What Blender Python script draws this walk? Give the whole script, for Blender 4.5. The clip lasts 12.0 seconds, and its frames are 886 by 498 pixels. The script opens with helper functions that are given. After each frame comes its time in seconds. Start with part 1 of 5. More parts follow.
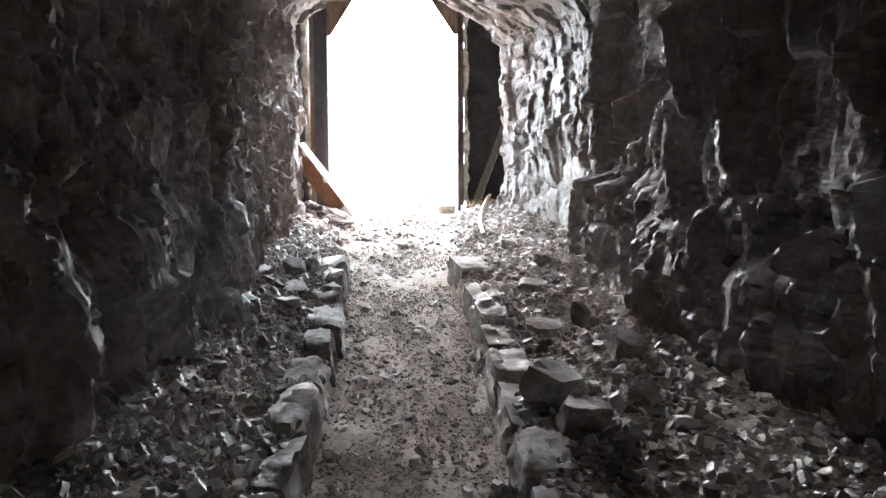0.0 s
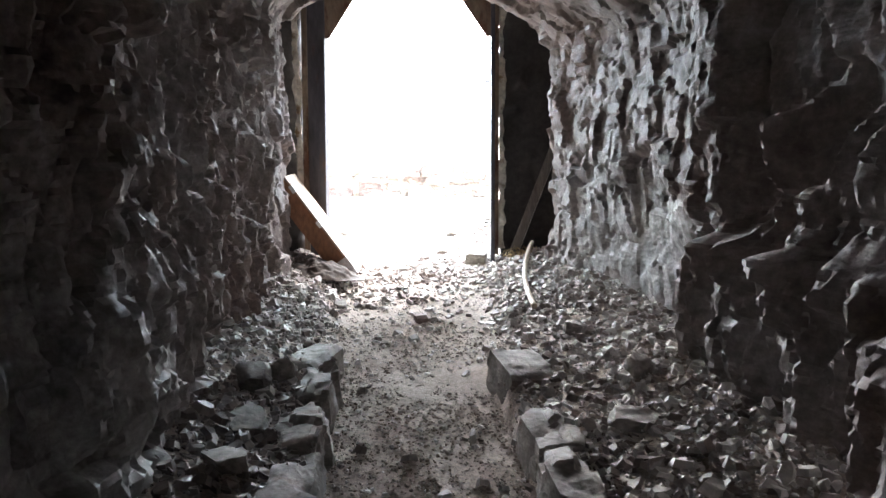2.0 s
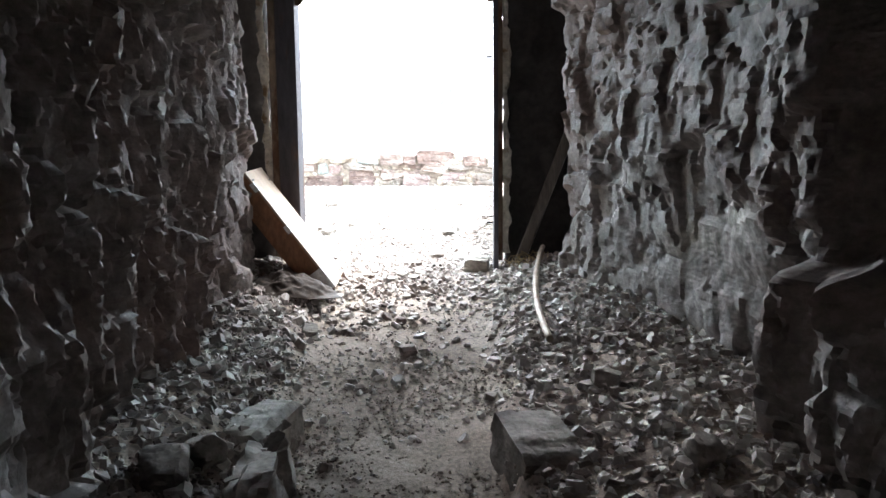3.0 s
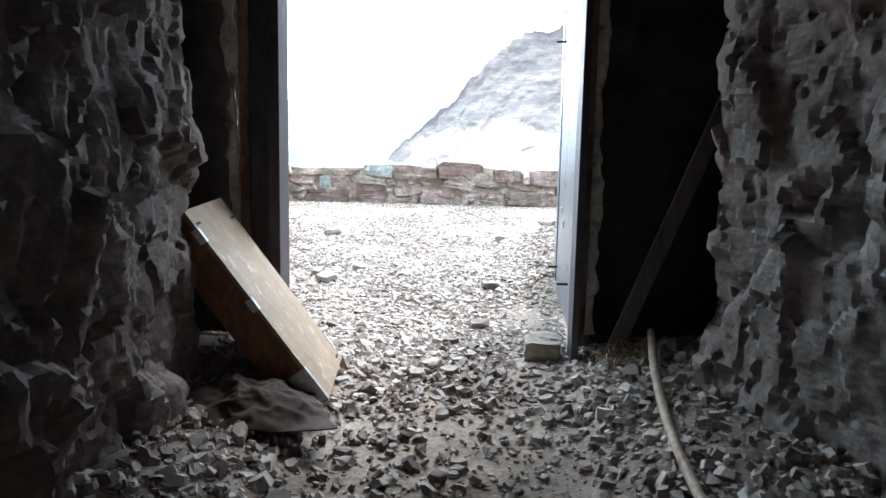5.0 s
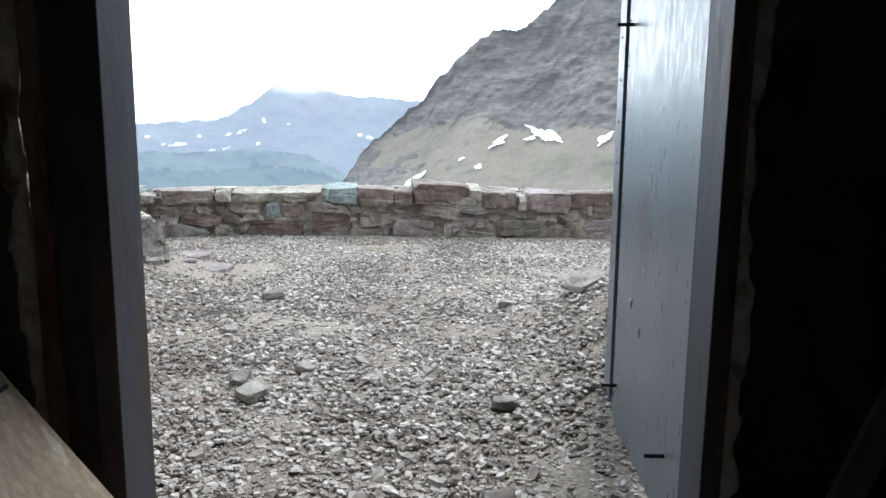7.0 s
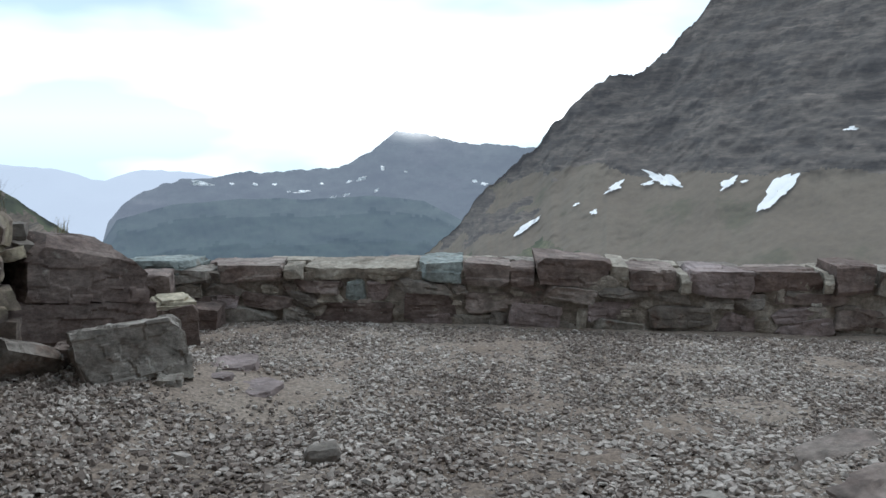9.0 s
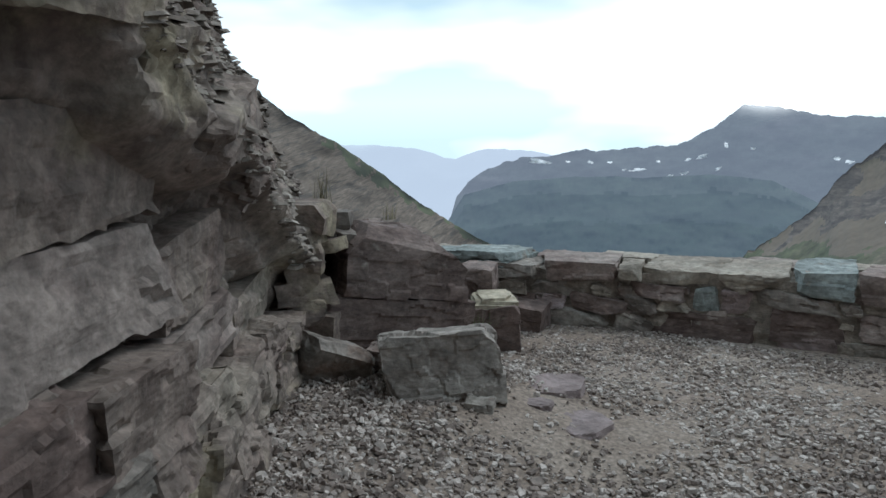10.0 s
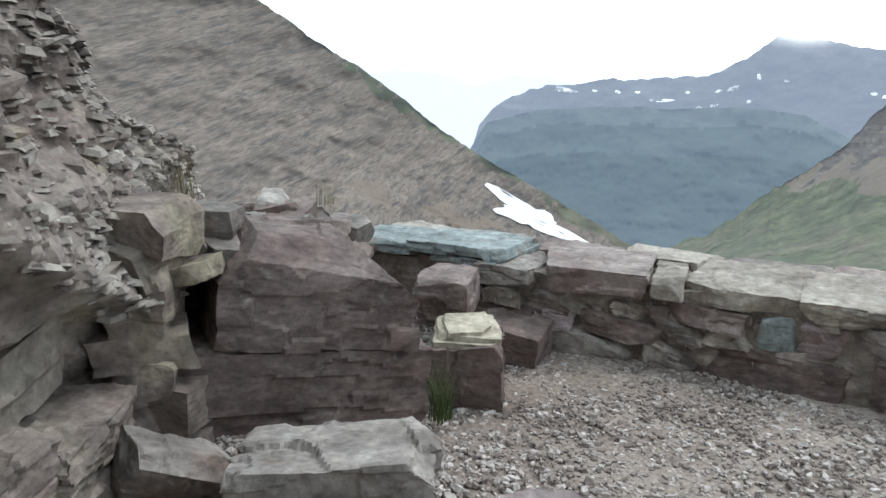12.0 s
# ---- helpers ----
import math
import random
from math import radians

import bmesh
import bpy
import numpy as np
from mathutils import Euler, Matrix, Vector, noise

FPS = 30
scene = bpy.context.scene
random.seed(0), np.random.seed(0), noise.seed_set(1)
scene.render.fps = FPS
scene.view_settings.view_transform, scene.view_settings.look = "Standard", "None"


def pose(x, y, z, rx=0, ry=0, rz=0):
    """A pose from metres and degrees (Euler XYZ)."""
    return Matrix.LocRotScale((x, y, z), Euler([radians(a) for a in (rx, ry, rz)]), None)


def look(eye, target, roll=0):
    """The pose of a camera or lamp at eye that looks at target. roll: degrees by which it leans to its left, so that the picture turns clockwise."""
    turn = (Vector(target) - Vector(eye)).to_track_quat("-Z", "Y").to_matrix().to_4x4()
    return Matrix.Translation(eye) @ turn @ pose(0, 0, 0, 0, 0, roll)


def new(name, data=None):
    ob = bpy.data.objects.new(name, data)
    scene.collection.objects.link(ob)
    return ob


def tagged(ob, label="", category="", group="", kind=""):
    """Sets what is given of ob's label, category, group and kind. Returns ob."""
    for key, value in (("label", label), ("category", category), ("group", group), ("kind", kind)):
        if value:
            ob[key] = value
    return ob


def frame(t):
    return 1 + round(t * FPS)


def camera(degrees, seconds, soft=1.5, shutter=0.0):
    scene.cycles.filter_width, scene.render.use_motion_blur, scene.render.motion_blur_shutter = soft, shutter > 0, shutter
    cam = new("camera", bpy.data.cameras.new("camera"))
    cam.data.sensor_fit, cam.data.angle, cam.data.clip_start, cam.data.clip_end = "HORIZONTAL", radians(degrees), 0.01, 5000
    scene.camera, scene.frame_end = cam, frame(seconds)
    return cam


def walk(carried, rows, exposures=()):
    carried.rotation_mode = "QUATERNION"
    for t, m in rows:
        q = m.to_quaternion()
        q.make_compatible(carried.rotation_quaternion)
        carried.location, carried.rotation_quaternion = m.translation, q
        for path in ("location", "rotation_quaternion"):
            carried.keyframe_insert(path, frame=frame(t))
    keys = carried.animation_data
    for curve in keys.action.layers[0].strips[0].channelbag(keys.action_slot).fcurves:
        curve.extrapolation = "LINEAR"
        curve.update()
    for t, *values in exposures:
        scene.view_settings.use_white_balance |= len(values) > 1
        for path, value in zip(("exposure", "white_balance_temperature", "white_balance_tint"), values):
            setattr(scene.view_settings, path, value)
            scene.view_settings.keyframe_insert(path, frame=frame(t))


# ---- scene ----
cam = camera(62.3, 12.0)
METRES, EYE, TILT, LEAN, TURN = 11.5, 1.5, 0.0, 0.0, 0.0
ROWS = [
    (0.0, 0.0, 0.0, 0.0, -0.1, -11.14, 0.5),
    (0.5, -0.0023, 0.0434, 0.0029, 1.69, -9.68, -0.36),
    (1.0, -0.0083, 0.0866, 0.0037, 1.75, -9.32, -0.44),
    (1.5, -0.01, 0.1286, 0.0017, 0.44, -9.36, 0.44),
    (2.0, -0.0102, 0.1709, 0.0, 1.15, -9.51, 0.55),
    (2.5, -0.0102, 0.2171, 0.002, 0.61, -10.41, 0.61),
    (3.0, -0.0069, 0.2623, 0.0018, 1.23, -10.98, 0.94),
    (5.0, -0.0328, 0.4382, 0.0026, 1.96, -10.78, -0.6),
    (5.5, -0.0363, 0.4794, 0.0029, 1.12, -11.0, -0.32),
    (6.0, -0.0382, 0.5206, 0.0052, 0.57, -11.45, -0.67),
    (6.5, -0.0447, 0.5632, 0.0108, -0.5, -11.42, -0.15),
    (8.5, -0.0449, 0.7313, 0.0139, 2.86, -7.61, 0.67),
    (9.0, -0.0565, 0.7723, 0.0154, 8.41, -7.26, 0.67),
    (9.5, -0.0742, 0.8073, 0.0172, 21.95, -6.89, 1.93),
    (10.0, -0.0861, 0.8434, 0.0169, 34.03, -8.46, 1.53),
    (10.5, -0.1056, 0.88, 0.0169, 34.74, -9.67, 0.08),
    (11.0, -0.1177, 0.9139, 0.0152, 35.08, -11.34, -0.12),
    (11.5, -0.1275, 0.9448, 0.0197, 37.4, -13.15, 0.45),
    (12.0, -0.142, 0.974, 0.027, 35.88, -14.06, 0.34),
]
# the clip's camera brightens its picture in the dark and closes down on the way out
EXPOSURES = [(0.0, 6.85, 6400, 17), (1.0, 6.4, 6400, 17), (2.0, 5.65, 6350, 15), (3.0, 4.75, 6300, 13), (4.8, 3.4, 6100, 12), (5.5, 2.95, 6050, 11), (6.2, 2.5, 6050, 11), (6.7, 2.1, 6100, 10), (8.3, 0.6, 6200, 11), (9.0, 0.42, 6200, 11), (9.5, 0.25, 6100, 9), (10.2, 0.35, 6200, 10), (10.8, 0.6, 6250, 11), (12.0, 1.08, 6300, 12)]
walk(cam, [(t, pose(0, 0, EYE, TILT, LEAN, TURN) @ pose(METRES * x, METRES * y, METRES * z, 90 + pitch, roll, yaw)) for t, x, y, z, yaw, pitch, roll in ROWS], EXPOSURES)

# ---------------------------------------------------------------- sky and sun
world = bpy.data.worlds.new("overcast_sky")
scene.world = world
world.use_nodes = True
wt = world.node_tree
wt.nodes.clear()
SUN_EL, SUN_AZ = 58.0, 25.0
sky = wt.nodes.new("ShaderNodeTexSky")
sky.sky_type, sky.sun_disc = "NISHITA", False
sky.sun_elevation, sky.sun_rotation = radians(SUN_EL), radians(SUN_AZ)
sky.altitude, sky.dust_density = 2000, 2.0
bg_sky = wt.nodes.new("ShaderNodeBackground")
bg_sky.inputs["Strength"].default_value = 0.12
wt.links.new(sky.outputs[0], bg_sky.inputs["Color"])
wco = wt.nodes.new("ShaderNodeTexCoord")
wmap = wt.nodes.new("ShaderNodeMapping")
wmap.inputs["Scale"].default_value = (1.6, 1.6, 5.0)
wmap.inputs["Location"].default_value = (3.1, 0.4, 0.35)
wn = wt.nodes.new("ShaderNodeTexNoise")
wn.inputs["Scale"].default_value, wn.inputs["Detail"].default_value, wn.inputs["Roughness"].default_value = 1.3, 4.0, 0.45
wr = wt.nodes.new("ShaderNodeValToRGB")
wr.color_ramp.elements[0].position, wr.color_ramp.elements[0].color = 0.43, (0.47, 0.62, 0.68, 1)
wr.color_ramp.elements[1].position, wr.color_ramp.elements[1].color = 0.64, (1.12, 1.12, 1.12, 1)
bg_cloud = wt.nodes.new("ShaderNodeBackground")
wmix = wt.nodes.new("ShaderNodeMixShader")
wmix.inputs[0].default_value = 0.9
wout = wt.nodes.new("ShaderNodeOutputWorld")
# thin cloud is brighter low down, all round
wsep = wt.nodes.new("ShaderNodeSeparateXYZ")
wband = wt.nodes.new("ShaderNodeValToRGB")
for pos, val in ((0.0, 1.3), (0.05, 1.6), (0.11, 1.4), (0.2, 1.0), (0.55, 1.0)):
    el = wband.color_ramp.elements.new(pos) if pos not in (0.0,) else wband.color_ramp.elements[0]
    el.position, el.color = pos, (val, val, val, 1)
wband.color_ramp.elements[-1].color = (0.95, 0.95, 0.95, 1)
wt.links.new(wco.outputs["Generated"], wsep.inputs[0])
wt.links.new(wsep.outputs["Z"], wband.inputs[0])
wt.links.new(wband.outputs[0], bg_cloud.inputs["Strength"])
for a, b in ((wco.outputs["Generated"], wmap.inputs[0]), (wmap.outputs[0], wn.inputs["Vector"]), (wn.outputs["Fac"], wr.inputs[0]),
             (wr.outputs[0], bg_cloud.inputs["Color"]), (bg_sky.outputs[0], wmix.inputs[1]), (bg_cloud.outputs[0], wmix.inputs[2]),
             (wmix.outputs[0], wout.inputs["Surface"])):
    wt.links.new(a, b)
sun = new("sun", bpy.data.lights.new("sun", "SUN"))
sun.data.energy, sun.data.angle, sun.data.color = 0.7, radians(25), (1.0, 0.97, 0.92)
sa, se = radians(SUN_AZ), radians(SUN_EL)
sun.matrix_world = look((math.sin(sa) * math.cos(se) * 50, math.cos(sa) * math.cos(se) * 50, math.sin(se) * 50), (0, 0, 0))


# ---------------------------------------------------------------- materials
def surface(name, colours, scale=1.0, fine=14.0, rough=0.85, bump=0.4, bump_scale=18.0, metal=0.0, vary=0.0, island=False,
            stretch=(1, 1, 1), stain=None, stain_scale=2.0, stain_at=0.6, spec=0.3, grain=0.35, haze_glow=None, cloud=None, facet=0.0, mottle=0.0, chipped=0.55, dip=None):
    """A node material: broad patches of the colours, fine grain, stains with a shape of their own, and relief."""
    m = bpy.data.materials.new(name)
    m.use_nodes = True
    nt = m.node_tree
    n, l = nt.nodes, nt.links
    b = n["Principled BSDF"]
    geo = n.new("ShaderNodeNewGeometry")
    mp = n.new("ShaderNodeMapping")
    mp.inputs["Scale"].default_value = stretch
    if dip:                       # bedding that dips across the slope
        vr = n.new("ShaderNodeVectorRotate")
        vr.rotation_type = "AXIS_ANGLE"
        vr.inputs["Axis"].default_value, vr.inputs["Angle"].default_value = dip[:3], radians(dip[3])
        l.new(geo.outputs["Position"], vr.inputs["Vector"])
        l.new(vr.outputs[0], mp.inputs[0])
    else:
        l.new(geo.outputs["Position"], mp.inputs[0])

    def tex(sc, detail, rough_=0.55):
        t = n.new("ShaderNodeTexNoise")
        t.inputs["Scale"].default_value, t.inputs["Detail"].default_value, t.inputs["Roughness"].default_value = sc, detail, rough_
        l.new(mp.outputs[0], t.inputs["Vector"])
        return t

    broad = tex(scale, 5.0)
    ramp = n.new("ShaderNodeValToRGB")
    cr = ramp.color_ramp
    k = len(colours)
    while len(cr.elements) < k:
        cr.elements.new(0.5)
    for i, c in enumerate(colours):
        cr.elements[i].position, cr.elements[i].color = 0.3 + 0.4 * i / max(1, k - 1), (*c, 1)
    fac = broad.outputs["Fac"]
    if vary:
        src = geo.outputs["Random Per Island"]
        if not island:
            src = n.new("ShaderNodeObjectInfo").outputs["Random"]
        mx = n.new("ShaderNodeMath")
        mx.operation = "MULTIPLY_ADD"
        mx.inputs[1].default_value, mx.inputs[2].default_value = vary, -vary / 2
        l.new(src, mx.inputs[0])
        ad = n.new("ShaderNodeMath")
        ad.operation = "ADD"
        l.new(fac, ad.inputs[0])
        l.new(mx.outputs[0], ad.inputs[1])
        fac = ad.outputs[0]
    l.new(fac, ramp.inputs[0])
    col = ramp.outputs[0]
    if stain:
        st = tex(stain_scale, 6.0, 0.6)
        sr = n.new("ShaderNodeValToRGB")
        sr.color_ramp.elements[0].position, sr.color_ramp.elements[1].position = stain_at - 0.04, stain_at + 0.06
        l.new(st.outputs["Fac"], sr.inputs[0])
        mix = n.new("ShaderNodeMix")
        mix.data_type = "RGBA"
        l.new(sr.outputs[0], mix.inputs[0])
        l.new(col, mix.inputs[6])
        mix.inputs[7].default_value = (*stain, 1)
        col = mix.outputs[2]
    fn = tex(fine, 8.0, 0.65)
    fr = n.new("ShaderNodeMapRange")
    fr.inputs[1].default_value, fr.inputs[2].default_value, fr.inputs[3].default_value, fr.inputs[4].default_value = 0.3, 0.7, 1 - grain, 1 + grain
    l.new(fn.outputs["Fac"], fr.inputs[0])
    if mottle:                    # patches a hand or two wide, lighter and darker
        mt = tex(fine * 0.28, 4.0, 0.6)
        mm = n.new("ShaderNodeMapRange")
        mm.inputs[1].default_value, mm.inputs[2].default_value, mm.inputs[3].default_value, mm.inputs[4].default_value = 0.36, 0.64, 1 - mottle, 1 + mottle
        l.new(mt.outputs["Fac"], mm.inputs[0])
        m0 = n.new("ShaderNodeVectorMath")
        m0.operation = "SCALE"
        l.new(col, m0.inputs[0])
        l.new(mm.outputs[0], m0.inputs["Scale"])
        col = m0.outputs[0]
    mul = n.new("ShaderNodeVectorMath")
    mul.operation = "SCALE"
    l.new(col, mul.inputs[0])
    l.new(fr.outputs[0], mul.inputs["Scale"])
    col = mul.outputs[0]
    l.new(col, b.inputs["Base Color"])
    b.inputs["Roughness"].default_value, b.inputs["Metallic"].default_value = rough, metal
    b.inputs["Specular IOR Level"].default_value = spec
    rr = n.new("ShaderNodeMapRange")
    rr.inputs[1].default_value, rr.inputs[2].default_value = 0.3, 0.7
    rr.inputs[3].default_value, rr.inputs[4].default_value = max(0.05, rough - 0.12), min(1.0, rough + 0.12)
    l.new(fn.outputs["Fac"], rr.inputs[0])
    l.new(rr.outputs[0], b.inputs["Roughness"])
    if bump:
        bt = tex(bump_scale, 10.0, 0.7)
        bp = n.new("ShaderNodeBump")
        bp.inputs["Strength"].default_value, bp.inputs["Distance"].default_value = bump, 0.35 / bump_scale
        l.new(bt.outputs["Fac"], bp.inputs["Height"])
        if facet:                 # split and chipped faces, longer along the bedding
            lay = n.new("ShaderNodeMapping")
            lay.inputs["Scale"].default_value = (1, 1, 1.9)
            lay.inputs["Rotation"].default_value = (0.16, 0.1, 0.0)
            l.new(geo.outputs["Position"], lay.inputs[0])
            b2 = None
            for sc, deep, kind in ((facet * 0.55, 0.05, "RIDGED_MULTIFRACTAL"), (facet * 2.4, 0.035, "HETERO_TERRAIN")):
                rn = n.new("ShaderNodeTexNoise")
                rn.noise_type = kind
                rn.normalize = kind == "FBM"
                rn.inputs["Scale"].default_value, rn.inputs["Detail"].default_value, rn.inputs["Roughness"].default_value = sc, 5.0, 0.55
                l.new(lay.outputs[0], rn.inputs["Vector"])
                bb = n.new("ShaderNodeBump")
                bb.inputs["Strength"].default_value, bb.inputs["Distance"].default_value = chipped, deep / facet * 2.2
                l.new(rn.outputs["Fac"], bb.inputs["Height"])
                if b2:
                    l.new(b2.outputs[0], bb.inputs["Normal"])
                b2 = bb
            l.new(b2.outputs[0], bp.inputs["Normal"])
        l.new(bp.outputs[0], b.inputs["Normal"])
    out = n["Material Output"]
    shader = b.outputs[0]
    if haze_glow:                      # haze put in as blue-grey emission mixed into a far backdrop
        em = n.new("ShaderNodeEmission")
        em.inputs[0].default_value = (*haze_glow[:3], 1)
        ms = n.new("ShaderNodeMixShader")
        ms.inputs[0].default_value = haze_glow[3]
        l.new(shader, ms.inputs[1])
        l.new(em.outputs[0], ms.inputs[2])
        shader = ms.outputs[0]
    if cloud:                     # the summit dissolves into cloud between two heights
        sep = n.new("ShaderNodeSeparateXYZ")
        l.new(geo.outputs["Position"], sep.inputs[0])
        cn = tex(cloud[2], 4.0)
        ma = n.new("ShaderNodeMath")
        ma.operation = "MULTIPLY_ADD"
        ma.inputs[1].default_value = (cloud[1] - cloud[0]) * 1.2
        l.new(cn.outputs["Fac"], ma.inputs[0])
        l.new(sep.outputs["Z"], ma.inputs[2])
        mr = n.new("ShaderNodeMapRange")
        mr.interpolation_type = "SMOOTHSTEP"
        h = (cloud[1] - cloud[0]) * 0.6
        mr.inputs[1].default_value, mr.inputs[2].default_value = cloud[0] + h, cloud[1] + h
        l.new(ma.outputs[0], mr.inputs[0])
        tr = n.new("ShaderNodeBsdfTransparent")
        ms = n.new("ShaderNodeMixShader")
        l.new(mr.outputs[0], ms.inputs[0])
        l.new(shader, ms.inputs[1])
        l.new(tr.outputs[0], ms.inputs[2])
        shader = ms.outputs[0]
    l.new(shader, out.inputs["Surface"])
    return m


M_TUNNEL = surface("tunnel_rock", [(0.155, 0.108, 0.093), (0.2, 0.172, 0.158), (0.27, 0.262, 0.256)], 0.7, 22, 0.7, 0.55, 34, stain=(0.36, 0.335, 0.29), stain_scale=1.3, stain_at=0.67, spec=0.36, facet=12.0, mottle=0.25, chipped=0.28)
M_CLIFF = surface("cliff_rock", [(0.138, 0.104, 0.092), (0.2, 0.16, 0.141), (0.252, 0.213, 0.186), (0.305, 0.272, 0.228)], 1.6, 26, 0.88, 0.6, 40, stain=(0.33, 0.29, 0.215), stain_scale=1.7, stain_at=0.6, facet=15.0, mottle=0.3, chipped=0.4)
M_BLOCK = surface("red_argillite", [(0.15, 0.112, 0.1), (0.215, 0.171, 0.156), (0.285, 0.245, 0.222)], 2.6, 24, 0.85, 0.55, 42, stretch=(1, 1, 1.3), vary=0.5, stain=(0.33, 0.31, 0.28), stain_scale=5.0, stain_at=0.67, facet=15.0, mottle=0.28, chipped=0.34)
M_GREY = surface("grey_stone", [(0.175, 0.155, 0.138), (0.245, 0.222, 0.2), (0.325, 0.305, 0.275)], 3.5, 26, 0.85, 0.55, 42, vary=0.55, stain=(0.17, 0.125, 0.105), stain_scale=4.5, stain_at=0.62, facet=16.0, mottle=0.26, chipped=0.36)
M_BOULDER = surface("pale_grey_boulder", [(0.2, 0.177, 0.158), (0.275, 0.25, 0.226), (0.36, 0.335, 0.305)], 3.5, 26, 0.85, 0.55, 42, stain=(0.2, 0.15, 0.125), stain_scale=4.0, stain_at=0.62, facet=14.0, mottle=0.28, chipped=0.42)
M_DARKRED = surface("dark_red_argillite", [(0.115, 0.083, 0.075), (0.165, 0.128, 0.116), (0.22, 0.182, 0.166)], 3.0, 24, 0.85, 0.55, 42, stretch=(1, 1, 1.6), stain=(0.30, 0.28, 0.25), stain_scale=7.0, stain_at=0.69, facet=13.0, mottle=0.28, chipped=0.34)
M_GREY_ISLE = surface("flaked_rock", [(0.16, 0.135, 0.12), (0.235, 0.205, 0.18), (0.3, 0.268, 0.235), (0.38, 0.35, 0.31)], 3.0, 26, 0.88, 0.5, 42, vary=0.4, island=True)
M_TEAL = surface("green_argillite", [(0.17, 0.20, 0.195), (0.29, 0.33, 0.325)], 4.0, 26, 0.8, 0.5, 42, vary=0.2, stain=(0.24, 0.2, 0.17), stain_scale=5.0, stain_at=0.62, facet=15.0, mottle=0.26, chipped=0.34)
M_TAN = surface("tan_stone", [(0.235, 0.205, 0.172), (0.39, 0.36, 0.31)], 4.0, 26, 0.88, 0.55, 42, vary=0.25, facet=16.0, mottle=0.26, chipped=0.36)
M_PINK = surface("mauve_stone", [(0.24, 0.19, 0.18), (0.33, 0.28, 0.28)], 3.0, 12, 0.88, 0.6, 22, facet=10.0, mottle=0.2)
M_MORTAR = surface("mortar", [(0.2, 0.172, 0.148), (0.285, 0.255, 0.22), (0.38, 0.35, 0.31)], 6.0, 30, 0.95, 0.9, 45, facet=20.0, mottle=0.3)
M_GROUND = surface("gravel_ground", [(0.215, 0.172, 0.143), (0.285, 0.238, 0.202), (0.36, 0.315, 0.272)], 1.2, 45, 0.95, 0.9, 60, grain=0.5, spec=0.1)
M_CHIP = surface("slate_chip", [(0.165, 0.133, 0.118), (0.265, 0.22, 0.193), (0.33, 0.305, 0.285), (0.285, 0.25, 0.225), (0.5, 0.47, 0.435)], 1.0, 25, 0.7, 0.3, 40, vary=0.6, island=True, spec=0.45)
M_PEBBLE = surface("pebble", [(0.24, 0.2, 0.172), (0.36, 0.315, 0.275), (0.6, 0.56, 0.52)], 1.0, 30, 0.8, 0.3, 50, vary=0.6, island=True)
M_SHALE = surface("terrace_shale", [(0.18, 0.148, 0.131), (0.285, 0.242, 0.215), (0.345, 0.305, 0.277), (0.52, 0.475, 0.44)], 1.0, 30, 0.8, 0.3, 45, vary=0.58, island=True, spec=0.35)
M_PALE = surface("pale_split_stone", [(0.34, 0.3, 0.225), (0.48, 0.44, 0.35)], 6.0, 26, 0.9, 0.5, 42, mottle=0.2)
M_GRIT = surface("grit", [(0.2, 0.16, 0.133), (0.3, 0.252, 0.212), (0.45, 0.4, 0.355)], 1.0, 30, 0.9, 0.3, 50, vary=0.5, island=True, spec=0.15)
M_STEEL = surface("painted_steel_sheet", [(0.15, 0.17, 0.195), (0.20, 0.22, 0.25)], 2.2, 30, 0.34, 0.08, 9, metal=0.2, stretch=(1, 1, 0.35), stain=(0.15, 0.15, 0.155), stain_scale=3.0, stain_at=0.64, spec=0.5, grain=0.12)
M_FRAME = surface("weathered_steel", [(0.055, 0.055, 0.065), (0.10, 0.10, 0.115)], 2.5, 25, 0.55, 0.25, 20, metal=0.3, stretch=(1, 1, 0.3), stain=(0.12, 0.07, 0.045), stain_scale=4, stain_at=0.62)
M_RUST = surface("rusted_angle", [(0.13, 0.09, 0.065), (0.24, 0.19, 0.14)], 5.0, 30, 0.8, 0.5, 40, stretch=(1, 1, 0.4), stain=(0.10, 0.05, 0.03), stain_scale=8, stain_at=0.55)
M_FOAM = surface("foam_sealant", [(0.5, 0.47, 0.4), (0.68, 0.65, 0.58)], 6.0, 25, 0.9, 0.8, 30, stain=(0.22, 0.15, 0.08), stain_scale=7, stain_at=0.6)
# Near-black base colour keeps the recess dark where bounced light would lift it.
M_DARK = surface("darkened_recess", [(0.035, 0.031, 0.031), (0.065, 0.058, 0.055)], 1.5, 20, 0.8, 0.4, 20)
M_BLACK = surface("black_rubber", [(0.012, 0.012, 0.014), (0.022, 0.022, 0.024)], 5.0, 30, 0.7, 0.2, 40)
M_GALV = surface("galvanised_bracket", [(0.5, 0.5, 0.5), (0.65, 0.65, 0.65)], 12.0, 40, 0.4, 0.1, 40, metal=0.7)
M_PLY = surface("plywood_face", [(0.23, 0.17, 0.115), (0.33, 0.255, 0.18)], 3.0, 18, 0.55, 0.15, 25, stretch=(3, 3, 0.8), stain=(0.42, 0.36, 0.28), stain_scale=5, stain_at=0.62, spec=0.4)
M_PLYSIDE = surface("stained_wood_side", [(0.16, 0.075, 0.04), (0.24, 0.12, 0.065)], 4.0, 20, 0.7, 0.3, 30, stretch=(2, 2, 1))
M_OLDWOOD = surface("old_timber", [(0.09, 0.08, 0.07), (0.17, 0.15, 0.135)], 4.0, 30, 0.8, 0.4, 40, stretch=(4, 4, 0.5))
